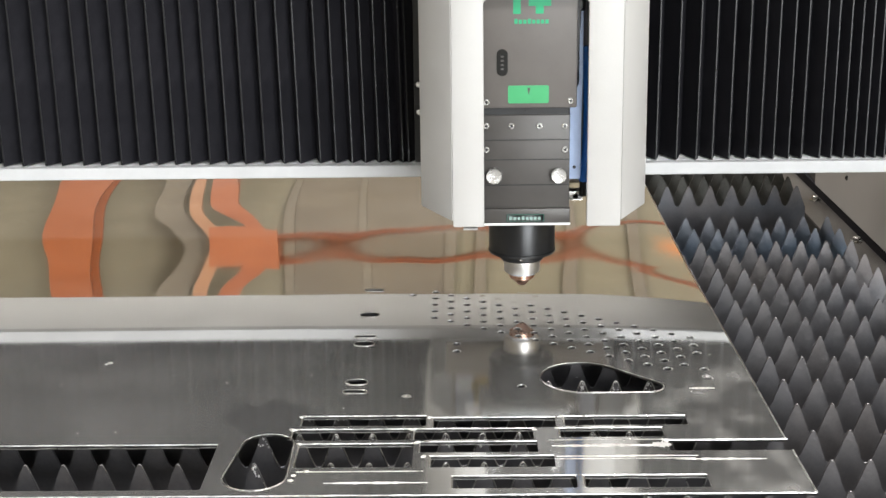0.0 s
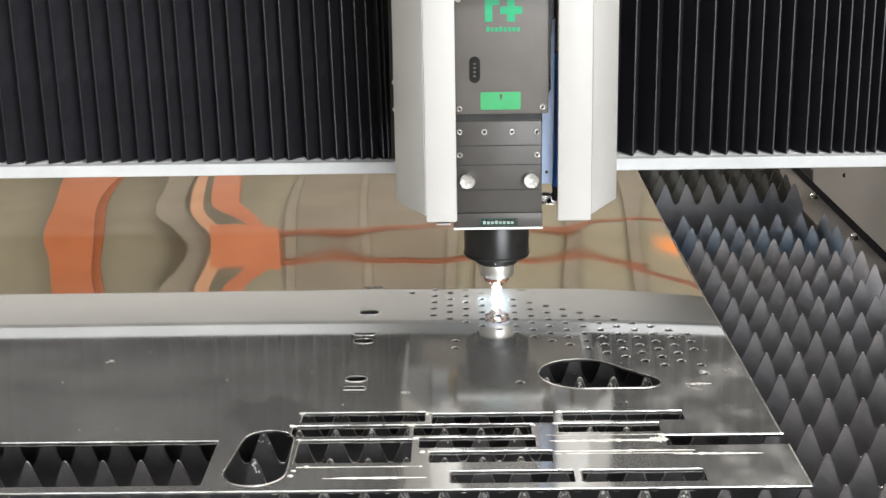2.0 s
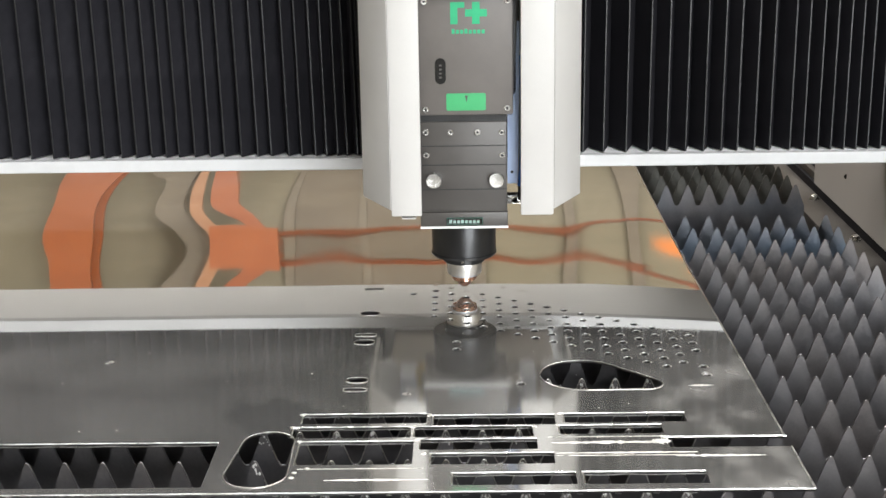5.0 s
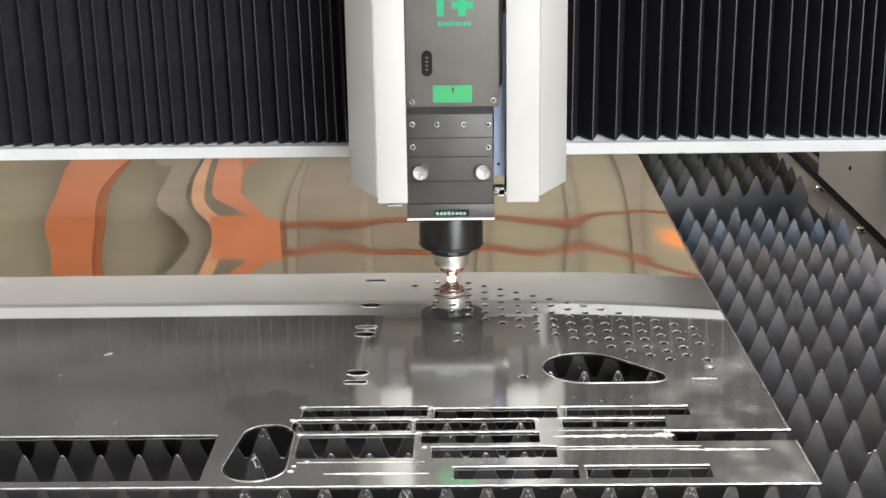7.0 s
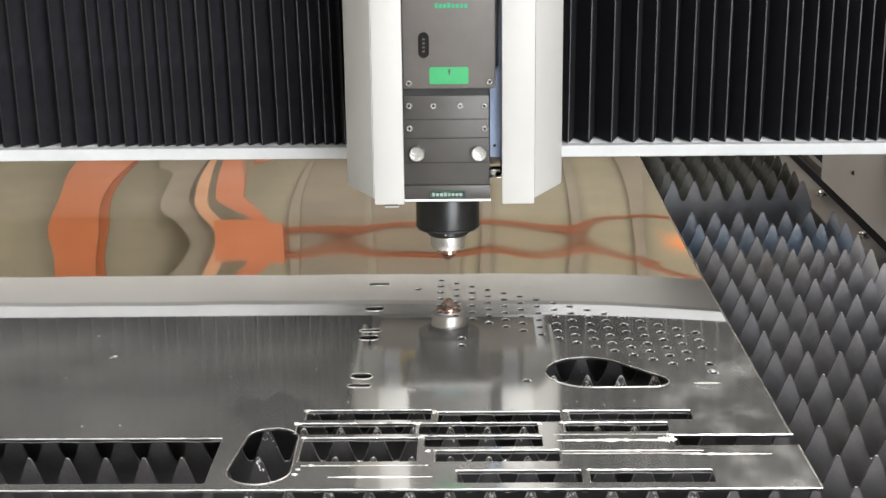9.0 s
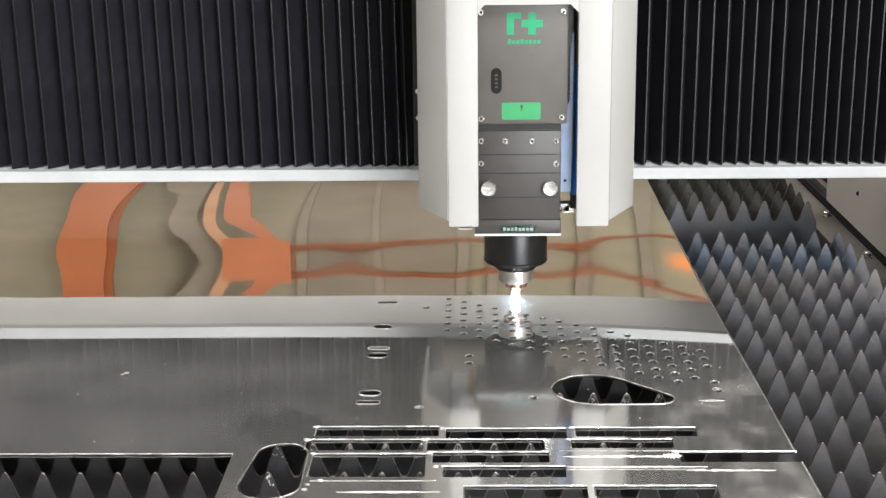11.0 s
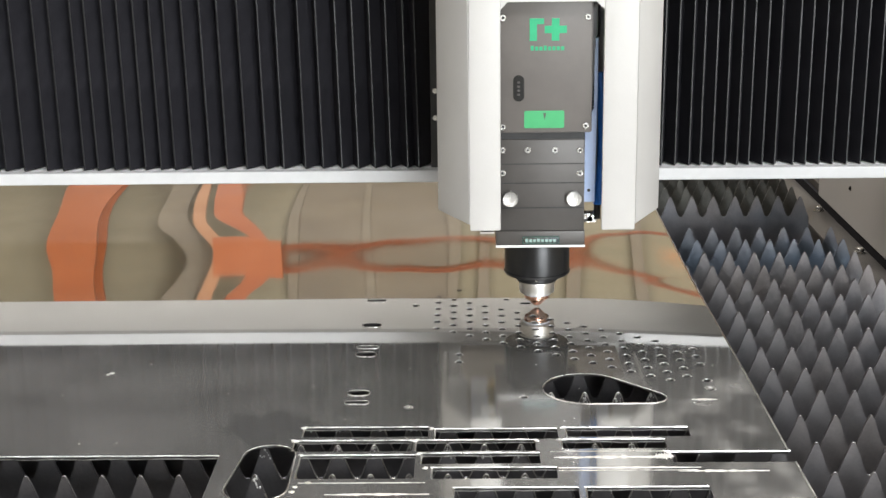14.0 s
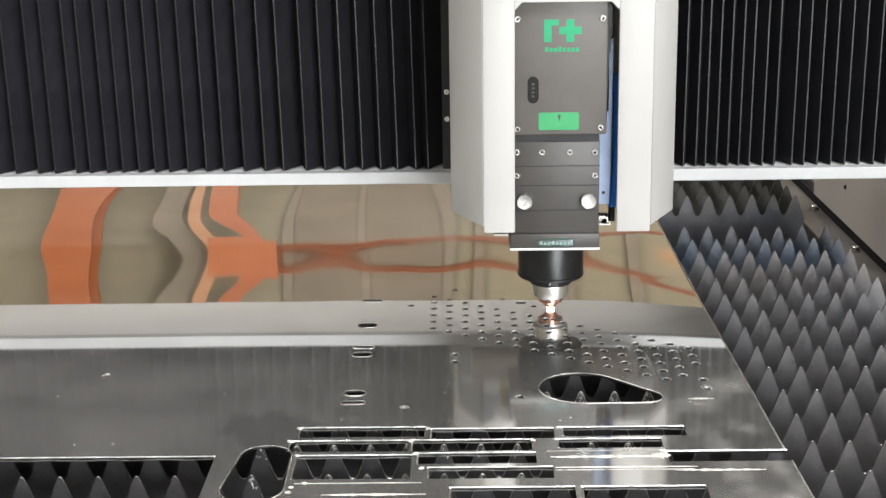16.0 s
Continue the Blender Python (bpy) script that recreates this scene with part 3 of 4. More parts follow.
def metal_sheet():
    cu = bpy.data.curves.new("sheet_outline", "CURVE")
    cu.dimensions, cu.fill_mode, cu.extrude = "2D", "BOTH", THICK / 2
    # outline, with the open notch in its side
    spline(cu, [(-1.35, 1.307), (0.3375, 1.307), (0.3365, 1.414), (0.209, 1.414), (0.209, 1.440), (0.335, 1.440), (0.333, 1.7), (0.328, 2.1), (0.330, 2.5), (0.333, 3.2), (-1.35, 3.2)])
    for x0, x1, y0, y1 in RECTS[:-1]:
        spline(cu, rounded(x0, x1, y0, y1, 0.0015, 2))
    spline(cu, rounded(-1.3, -0.272, 1.324, 1.436, 0.002, 2))
    spline(cu, teardrop((-0.2180, 1.437), 0.0270, (-0.2215, 1.354), 0.0320))
    spline(cu, teardrop((0.134, 1.634), 0.050, (0.208, 1.603), 0.018))
    HOLES = [(-0.0475 + 0.02205 * k, 2.0115 - 0.0158 * k - 0.0292 * r, 0.0042) for k in range(16) for r in range(6) if (k, r) not in ((14, 5), (15, 3)) and not (r == 0 and k < 6)]
    HOLES += [(x, y, 0.0042) for x, y in ((0.2820, 1.6330), (-0.0795, 1.9685), (-0.0170, 1.758), (-0.0170, 1.730), (0.060, 1.605), (-0.075, 1.575))]
    for x, y, r in HOLES:
        spline(cu, ring(x, y, r, n=14))
    for x, y, half, *_ in CUTS:
        spline(cu, slot(x, y, half, 0.0042) if half else ring(x, y, 0.0042))
    for y, h, r in ((1.9946, 0.009, 0.0045), (1.8812, 0.004, 0.0085), (1.7901, 0.009, 0.0045), (1.7615, 0.004, 0.0085), (1.6228, 0.004, 0.0085), (1.5916, 0.009, 0.0045)):
        spline(cu, slot(-0.136, y, h, r))
    tmp = new("sheet_outline", cu)
    me = bpy.data.meshes.new_from_object(tmp.evaluated_get(bpy.context.evaluated_depsgraph_get()))
    bpy.data.objects.remove(tmp)
    me.name = "metal_sheet"
    me.materials.clear()
    me.materials.append(MAT["sheet"])
    me.materials.append(MAT["cut_face"])
    for p in me.polygons:
        p.material_index = 1 if abs(p.normal.z) < 0.5 else 0
    ob = new("metal_sheet", me)
    ob.location = (0, 0, SHEET_Z - THICK / 2)
    rim = None
    for x, y, r in HOLES:
        if rim is None:
            bm = bmesh.new()
            loops = []
            # burr built only along the far half of the hole, where it catches light
            for k in range(14):
                a = radians(-25 + 215 * k / 13)
                tall = 0.0011 * max(math.sin(math.pi * k / 13), 0.02) ** 0.5
                loops.append([bm.verts.new((q * math.cos(a), q * math.sin(a), z)) for q, z in ((0.0041, 0.0), (0.0043, tall), (0.0049, 0.8 * tall), (0.0058, 0.0001))])
            for k in range(13):
                for n in range(3):
                    bm.faces.new((loops[k][n], loops[k + 1][n], loops[k + 1][n + 1], loops[k][n + 1]))
            o = part("hole_rim", bm, "rim", ob, smooth=True)
            rim = o.data
        else:
            o = new("hole_rim", rim)
            o.parent = ob
        o.location = (x, y, THICK / 2)
    return tagged(ob, "brushed stainless steel sheet with cut-out slots and rows of small holes", "metal sheet")


metal_sheet()
SLUGS = []
for x, y, half, t in CUTS:
    o = part("cut_slug", prism(slot(0, 0, half, 0.00395) if half else ring(0, 0, 0.00395), -0.00085, 0.00084, axis="z"), "sheet")
    o.location = (x, y, SHEET_Z - 0.00085)
    tagged(o, "small steel slug cut out of the sheet by the beam", "metal slug", "cut slugs")
    SLUGS.append((o, x, y, t))

# bright burrs left along the cut edges
def burr(x0, x1, y, h, name="burr"):
    bm = bmesh.new()
    n = max(3, int((x1 - x0) / 0.006))
    prev = None
    for i in range(n + 1):
        x = x0 + (x1 - x0) * i / n
        w = h * random.uniform(0.85, 1.1)
        row = [bm.verts.new((x, y - 0.0009 * random.uniform(0.9, 1.1), SHEET_Z + 0.0001)), bm.verts.new((x, y, SHEET_Z + w)), bm.verts.new((x, y + 0.0009, SHEET_Z + 0.0001))]
        if prev:
            bm.faces.new((prev[0], row[0], row[1], prev[1]))
            bm.faces.new((prev[1], row[1], row[2], prev[2]))
            bm.faces.new((prev[2], row[2], row[0], prev[0]))
        prev = row
    return bm


def bead(points, r=0.0007):
    """A fine bright bead along a cut line."""
    return tube([(x, y, SHEET_Z + 0.0002) for x, y in points], r, 6)


for pts in (teardrop((-0.2180, 1.437), 0.0278, (-0.2215, 1.354), 0.0328), teardrop((0.134, 1.634), 0.0508, (0.208, 1.603), 0.0188)):
    tagged(part("edge_burr", bead(pts + pts[:1]), "edge"), "bright burr round a drop-shaped cut-out", "burr", "cut burrs")
tagged(part("edge_burr", bead([(0.3352, 1.442), (0.3335, 1.7), (0.3285, 2.1), (0.3305, 2.5), (0.3335, 3.2)], 0.0009), "edge"), "bright burr along the long edge of the sheet", "burr", "cut burrs")
tagged(part("edge_burr", bead([(0.3378, 1.308), (0.3368, 1.413)], 0.0009), "edge"), "bright burr along the short edge of the sheet", "burr", "cut burrs")


def scrape(x0, x1, y, w):
    """A flat ragged patch of bright metal."""
    r2 = random.Random(int(x0 * 1000) + 7)
    n = 26
    up_side, low_side = [], []
    for i in range(n + 1):
        u = i / n
        half = w * math.sin(math.pi * min(max(u, 0.03), 0.97)) ** 0.6 * r2.uniform(0.35, 1.0)
        up_side.append((x0 + (x1 - x0) * u, y + half))
        low_side.append((x0 + (x1 - x0) * u, y - half * r2.uniform(0.4, 1.0)))
    bm = bmesh.new()
    rows = [[bm.verts.new((a[0], a[1], SHEET_Z + 0.00005)), bm.verts.new((a[0], (a[1] + b[1]) / 2, SHEET_Z + 0.0004)), bm.verts.new((b[0], b[1], SHEET_Z + 0.00005))] for a, b in zip(up_side, low_side)]
    for a, b in zip(rows, rows[1:]):
        bm.faces.new((a[0], a[1], b[1], b[0]))
        bm.faces.new((a[1], a[2], b[2], b[1]))
    return bm


for y, h, r in ((1.9946, 0.009, 0.0045), (1.8812, 0.004, 0.0085), (1.7901, 0.009, 0.0045), (1.7615, 0.004, 0.0085), (1.6228, 0.004, 0.0085), (1.5916, 0.009, 0.0045)):
    pts = slot(-0.136, y, h, r + 0.0006)
    tagged(part("edge_burr", bead(pts + pts[:1], 0.0006), "edge"), "bright burr round a small oblong hole", "burr", "cut burrs")
# the two long patches near the notch paint in a warped strip's glint
for x0, x1, y, w in ((0.212, 0.305, 1.3915, 0.0045), (0.085, 0.205, 1.4285, 0.006), (0.088, 0.236, 1.401, 0.004), (-0.15, -0.045, 1.338, 0.004), (0.19, 0.212, 1.43, 0.011), (0.255, 0.285, 1.595, 0.005)):
    tagged(part("scrape_mark", scrape(x0, x1, y, w), "scrape"), "ragged bright patch on the steel sheet", "scrape mark", "scrape marks")
r3 = random.Random(21)
for x, y, r in [(-0.448, 1.697, 0.003), (-0.452, 1.692, 0.002), (-0.075, 1.575, 0.0035), (-0.184, 1.345, 0.003), (-0.182, 1.357, 0.0025), (-0.17, 1.367, 0.003)] + [(r3.uniform(-0.6, 0.3), r3.uniform(1.46, 1.8), 0.0008) for _ in range(26)]:
    bm = bmesh.new()
    bmesh.ops.create_icosphere(bm, subdivisions=1, radius=r, matrix=Matrix.Translation((x, y, SHEET_Z)) @ Matrix.Diagonal((1.3, 0.9, 0.5, 1)))
    tagged(part("dross_drop", bm, "edge", smooth=True), "small bright drop of solidified metal on the sheet", "metal drop", "dross drops")

# a second, lower bead hangs under the far edge of each slot, and a brighter dribble closes each end
for x0, x1, y0, y1 in RECTS:
    a, b = max(x0, -0.9), x1
    n = max(4, int((b - a) / 0.012))
    low = [(a + (b - a) * k / n, y1 - 0.0006 + 0.0003 * math.sin(2.1 * k), SHEET_Z - THICK - 0.0006 - 0.0003 * math.sin(1.3 * k)) for k in range(n + 1)]
    tagged(part("edge_burr", tube(low, 0.0006, 6), "edge"), "thin dross bead under the edge of a cut slot", "burr", "cut burrs")
for x, y, r in ((-0.1885, 1.5145, 0.0042), (-0.0455, 1.5110, 0.0040), (-0.1960, 1.4765, 0.0045), (-0.0640, 1.4765, 0.0048), (-0.1850, 1.4370, 0.0045), (-0.0580, 1.4400, 0.0042), (0.0690, 1.4765, 0.0038), (0.1005, 1.5110, 0.0040), (0.0940, 1.4770, 0.0035), (0.2070, 1.4415, 0.0052), (-0.0500, 1.4030, 0.0036)):
    bm = bmesh.new()
    for k in range(4):
        c = Matrix.Translation((x + r3.uniform(-0.4, 0.4) * r, y + r3.uniform(-0.4, 0.4) * r, SHEET_Z)) @ Matrix.Rotation(r3.uniform(0, 3), 4, "Z") @ Matrix.Diagonal((1.2, 0.6, 0.3, 1))
        bmesh.ops.create_icosphere(bm, subdivisions=2, radius=r * r3.uniform(0.5, 0.9), matrix=c)
    tagged(part("dross_lump", bm, "scrape", smooth=True), "bright lump of dross at the corner of a cut slot", "metal drop", "dross drops")
for x0, x1, y0, y1 in RECTS:
    tagged(part("edge_burr", burr(max(x0 - 0.002, -0.9), x1, y1 + 0.0012, 0.0010), "edge"), "bright burr along the edge of a cut slot", "burr", "cut burrs")
for x0, x1, y0, y1 in RECTS[:-1]:
    bm = bmesh.new()
    prism([(x0 - 0.0014, SHEET_Z), (x0 + 0.0002, SHEET_Z), (x0 - 0.0005, SHEET_Z + 0.0008)], y0 + 0.001, y1, bm=bm)
    tagged(part("edge_burr", bm, "edge"), "bright burr at the end of a cut slot", "burr", "cut burrs")
tagged(part("edge_burr", burr(0.205, 0.337, 1.4415, 0.0012), "edge"), "bright burr along the edge of a cut slot", "burr", "cut burrs")
tagged(part("edge_burr", burr(-0.9, 0.337, 1.3083, 0.0010), "edge"), "bright burr along the front edge of the sheet", "burr", "cut burrs")

# thin bright lines; the first two add to the warped strip's glint
for x0, x1, y, h in ((0.082, 0.205, 1.4445, 0.0007), (0.088, 0.232, 1.3945, 0.0006), (-0.180, -0.05, 1.366, 0.0006)):
    tagged(part("edge_burr", burr(x0, x1, y, h), "edge"), "bright ragged line on the sheet", "burr", "cut burrs")

# ---------- gantry ----------
gantry = thing("gantry", (0, 1.937, 0), "white gantry beam carrying black bellows over the bed", "gantry")
LIP0, LIP1 = 0.1250, 0.1437
part("bottom_lip", box(-1.75, 1.12, 0.283, 0.300, LIP0, LIP1, 0.0015), "lip", gantry, "grey-white painted bottom rail")
part("shelf", box(-1.75, 1.12, 0.300, 0.400, LIP0 + 0.0008, LIP1 - 0.001), "under", gantry)
part("beam", box(-1.75, 1.12, 0.400, 0.455, LIP0 + 0.0012, 0.85, 0.001), "under", gantry, "white box beam")
part("leg", box(0.95, 1.12, 0.30, 0.45, -0.059, LIP0 + 0.002), "lip", gantry)
part("leg", box(-1.72, -1.55, 0.30, 0.45, -0.049, LIP0 + 0.002), "lip", gantry)


def pleat_outline(side):
    """A stiff fold seen from above: ridge to the front, a flank falling back on either side."""
    left, right = (-0.0106, 0.0330) if side == "l" else (-0.0240, 0.0150)
    deep = 0.042 if side == "l" else 0.052
    return [(-0.0006, -0.006), (0.0006, -0.006), (right + 0.0008, deep), (right, deep + 0.001), (0, -0.003), (left, deep + 0.001), (left - 0.0008, deep)]


bellows = {}
PLEATS = []
for side, count in (("l", 52), ("r", 27)):
    ob = thing("bellows", (0, 2.243, 0), "black pleated fabric bellows covering the gantry beam", "bellows", "gantry bellows")
    bellows[side] = ob
    pleat_data = edge_data = None
    for i in range(count):
        if pleat_data is None:
            p = part("pleat", prism(pleat_outline(side), LIP1 + 0.001, 0.80, axis="z"), "bellows", ob)
            pleat_data = p.data
            e = part("fold_edge", prism([(-0.0009, -0.0066), (0.0009, -0.0066), (0.0009, -0.0050), (-0.0009, -0.0050)], LIP1 + 0.001, 0.80, axis="z"), "trim", p, "worn grey fold edge")
            edge_data = e.data
        else:
            p = new("pleat", pleat_data)
            p.parent = ob
            e = new("fold_edge", edge_data)
            e.parent = p
        PLEATS.append((p, side, i))

# ---------- carriage with its white covers ----------
carriage = thing("carriage", (0.092, 1.937, 0), "white sheet-metal carriage cover open at the front", "carriage")


def cover(outline, low):
    bm = prism(outline, low, 0.80, axis="z")
    bmesh.ops.bevel(bm, geom=bm.edges[:], offset=0.0022, segments=2, profile=0.5, affect="EDGES")
    return bm


part("front_cover", cover([(-0.0941, -0.067), (-0.0525, -0.067), (-0.0525, -0.061), (-0.0908, -0.061)], 0.1355), "white", carriage, smooth=True)
part("side_cover", cover([(-0.0947, -0.0662), (-0.0905, -0.0608), (-0.131, 0.022), (-0.131, 0.24), (-0.137, 0.24), (-0.137, 0.02)], 0.1435), "white", carriage, smooth=True)
part("front_cover", cover([(0.0805, -0.067), (0.1255, -0.067), (0.1225, -0.061), (0.0805, -0.061)], 0.1355), "white", carriage, smooth=True)
part("side_cover", cover([(0.1261, -0.0662), (0.167, 0.02), (0.167, 0.24), (0.161, 0.24), (0.161, 0.022), (0.1222, -0.0608)], 0.1435), "white", carriage, smooth=True)
# dark sheets added to stand for the shade on the inner side walls
part("liner", box(0.1584, 0.1608, 0.03, 0.236, 0.1445, 0.789), "dark", carriage, "black sheet added over the inner side wall")
part("liner", box(-0.1308, -0.1284, 0.03, 0.236, 0.1445, 0.789), "dark", carriage, "black sheet added over the inner side wall")
# unseen plate added to keep the overhead lamps out of the carriage
part("roof_plate", box(-0.128, 0.158, 0.0, 0.24, 0.790, 0.800), "white", carriage)
part("rear_flange", box(-0.128, -0.098, 0.100, 0.104, 0.136, 0.80, 0.001), "white", carriage, "white inner flange")
part("rear_flange", box(0.118, 0.158, 0.100, 0.104, 0.136, 0.80, 0.001), "white", carriage, "white inner flange")
part("slide_rail", box(-0.094, -0.068, 0.06, 0.124, 0.146, 0.80, 0.001), "pale", carriage, "pale linear slide rail")
part("slide_rail", box(0.086, 0.108, 0.06, 0.124, 0.146, 0.80, 0.001), "pale", carriage, "pale linear slide rail")
part("brass_elbow", tube([(-0.066, 0.066, 0.20), (-0.066, 0.066, 0.142), (-0.064, 0.066, 0.136), (-0.058, 0.066, 0.133), (-0.046, 0.066, 0.133)], 0.006, 12), "brass", carriage, "brass pipe elbow", smooth=True)
part("top_cover", prism([(-0.0525, 0.4265), (-0.0435, 0.4365), (0.070, 0.4365), (0.0805, 0.4262), (0.0805, 0.80), (-0.0525, 0.80)], -0.0665, -0.061), "white", carriage)
part("back_plate", box(-0.11, 0.14, 0.125, 0.29, 0.15, 0.80), "inner", carriage, "brown-grey cast back plate")
part("end_plate", box(-0.150, -0.137, 0.18, 0.25, 0.17, 0.80, 0.001), "dark", carriage, "black bellows end plate")
part("end_plate", box(0.167, 0.178, 0.18, 0.25, 0.17, 0.80, 0.001), "dark", carriage, "black bellows end plate")
for z in (0.245, 0.285):
    part("screw", lathe([(0.004, 0), (0.004, 0.003)], (-0.143, 0.18, z), axis="y", n=10), "steel", carriage)
part("tab", box(-0.080, -0.061, -0.058, -0.03, 0.1295, 0.1318), "white", carriage)

# ---------- cutting head ----------
head = thing("laser_head", (0.092, 1.937, 0), "dark grey laser cutting head with a copper nozzle", "cutting head")
FR = -0.052
body = part("lower_body", box(-0.0573, 0.0590, FR, 0.060, 0.131, 0.2549, 0.0015), "head", head, smooth=True)
part("base_block", box(-0.0583, 0.0600, FR - 0.0015, 0.078, 0.111, 0.1308, 0.0012), "head", head, smooth=True)
part("base_plate", box(-0.0585, 0.0602, FR + 0.0015, 0.0785, 0.1085, 0.1109), "head", head)
# white strip stands in for the glint on the head's polished lower edge
part("base_rim", box(-0.0588, 0.0605, FR - 0.002, FR + 0.0014, 0.1083, 0.1112, 0.0005), "under", head, "bright bottom rim")
part("neck", box(-0.0563, 0.0580, FR + 0.004, 0.06, 0.2549, 0.264), "dark", head, "recessed black joint")
part("control_housing", box(-0.0575, 0.0675, FR - 0.001, 0.058, 0.264, 0.50, 0.0025), "housing", head, "grey anodised control housing", smooth=True)
part("side_bracket", prism([(0.0675, 0.285), (0.072, 0.292), (0.072, 0.385), (0.0755, 0.39), (0.0755, 0.50), (0.0675, 0.50)], -0.03, 0.05), "dark", head, "black side bracket")
for z in (0.2223, 0.1964, 0.1626):
    part("joint_line", box(-0.0576, 0.0593, FR - 0.0004, FR + 0.002, z - 0.0006, z + 0.0006), "dark", head)


def cap_screw(x, z, r=0.0042, y=FR, owner=head):
    s = part("screw", lathe([(r, 0), (r, 0.0012), (r * 0.8, 0.002), (r * 0.55, 0.002), (r * 0.5, 0.0008)], (x, y, z), axis="y", n=14), "steel", owner, smooth=True)
    part("socket", lathe([(r * 0.48, 0.0009), (r * 0.48, 0.0013)], (x, y, z), axis="y", n=6), "dark", s)


for x, z in ((-0.0488, 0.4147), (0.0606, 0.4148), (0.0596, 0.2732), (-0.0490, 0.2721)):
    cap_screw(x, z, 0.0043, FR - 0.001)
for x, z in ((-0.0493, 0.2413), (-0.0166, 0.2409), (0.0197, 0.2405), (0.0523, 0.2402), (-0.0494, 0.2101), (0.0527, 0.2091)):
    cap_screw(x, z)
for x in (-0.0397, 0.0448):
    k = part("knob", lathe([(0.0096, 0), (0.0104, 0.001), (0.0104, 0.008), (0.0096, 0.009), (0.006, 0.0088)], (x, FR, 0.176), axis="y", n=32), "steel", head, "turned steel knob", smooth=True)
# display window, label and printed marks as plain shapes
w = part("indicator_window", prism(rounded(-0.0356, -0.0214, 0.306, 0.3405, 0.0070), FR - 0.0018, FR), "black_glass", head, "black oval indicator window")
part("bezel", prism(rounded(-0.0338, -0.0232, 0.3082, 0.3383, 0.0052), FR - 0.0022, FR - 0.0018), "black_glass", w)
for z in (0.315, 0.3203, 0.3256, 0.331):
    part("indicator", box(-0.0302, -0.0268, FR - 0.0025, FR - 0.0022, z - 0.0012, z + 0.0012), "frame", w)
lab = part("label_plate", prism(rounded(-0.0212, 0.0312, 0.2705, 0.2935, 0.0022), FR - 0.0018, FR - 0.001), "label", head, "bright green label")
part("pointer", prism([(0.0035, 0.2905), (0.0075, 0.2905), (0.0055, 0.281)], FR - 0.0021, FR - 0.0018), "head", lab)
logo = part("logo_mark", prism([(-0.0145, 0.3848), (-0.0050, 0.3848), (-0.0050, 0.4060), (0.0042, 0.4060), (0.0042, 0.4135), (-0.0145, 0.4135)], FR - 0.0016, FR - 0.001), "green", head, "green printed mark")
part("logo_cross", prism([(0.0140, 0.3848), (0.0240, 0.3848), (0.0240, 0.3945), (0.0335, 0.3945), (0.0335, 0.4040), (0.0240, 0.4040), (0.0240, 0.4135), (0.0140, 0.4135), (0.0140, 0.4040), (0.0050, 0.4040), (0.0050, 0.3945), (0.0140, 0.3945)], FR - 0.0016, FR - 0.001), "green", head, "green printed mark")


def bars(x0, x1, z0, z1, count, y, material, owner):
    step = (x1 - x0) / count
    for i in range(count):
        tall = z1 if i in (0, 3) else z1 - 0.18 * (z1 - z0)
        part("print_bar", box(x0 + i * step, x0 + i * step + step * 0.72, y - 0.0004, y, z0, tall), material, owner)


bars(-0.0130, 0.0320, 0.3722, 0.3785, 8, FR - 0.001, "green", head)
plate = part("name_plate", prism(rounded(-0.0235, 0.0265, 0.1130, 0.1240, 0.0006), FR - 0.0024, FR - 0.0015), "dark", head, "small dark plate with green print")
part("plate_border", prism(rounded(-0.0228, 0.0258, 0.1137, 0.1233, 0.0005), FR - 0.0027, FR - 0.0024), "teal", plate)
part("plate_field", prism(rounded(-0.0221, 0.0251, 0.1144, 0.1226, 0.0004), FR - 0.0030, FR - 0.0027), "chrome", plate)
bars(-0.0195, 0.0230, 0.1160, 0.1208, 8, FR - 0.0030, "print", plate)

# nozzle stack, its axis set back behind the front face
NOZ = 0.022
AXIS = (0, NOZ, -0.0055)


part("collet", lathe([(0.0440, 0.1138), (0.0452, 0.112), (0.0452, 0.0632), (0.0462, 0.0624), (0.0462, 0.0607), (0.0445, 0.0580), (0.036, 0.0575), (0.030, 0.0570)], AXIS), "dark", head, "black anodised lens barrel", smooth=True)
part("retaining_ring", lathe([(0.0305, 0.0577), (0.0305, 0.0500), (0.0285, 0.0475), (0.0255, 0.0470)], AXIS), "dark", head, smooth=True)
part("lock_ring", lathe([(0.0250, 0.0475), (0.0256, 0.0465), (0.0256, 0.0440), (0.0246, 0.0436), (0.0246, 0.0318), (0.0238, 0.0300), (0.0200, 0.0288)], AXIS), "satin", head, "turned steel lock ring", smooth=True)
part("gasket", lathe([(0.0190, 0.0285), (0.0190, 0.0265), (0.0165, 0.0260)], AXIS), "pale", head, "pale ceramic ring", smooth=True)
part("nozzle", lathe([(0.0150, 0.0268), (0.0178, 0.0262), (0.0178, 0.0246), (0.0155, 0.0240), (0.0155, 0.0230), (0.0170, 0.0226), (0.0170, 0.0206), (0.0138, 0.0194), (0.0105, 0.0160), (0.0070, 0.0124), (0.0042, 0.0098), (0.0026, 0.0095)], AXIS), "copper", head, "copper cutting nozzle", smooth=True)
for a in (-95, -20, 200):
    part("grub_screw", lathe([(0.0008, 0.0520), (0.0022, 0.0526), (0.0022, 0.0546), (0.0008, 0.0552)], (0.0305 * math.cos(radians(a)), NOZ + 0.0305 * math.sin(radians(a)), -0.0055), n=10), "steel", head, smooth=True)

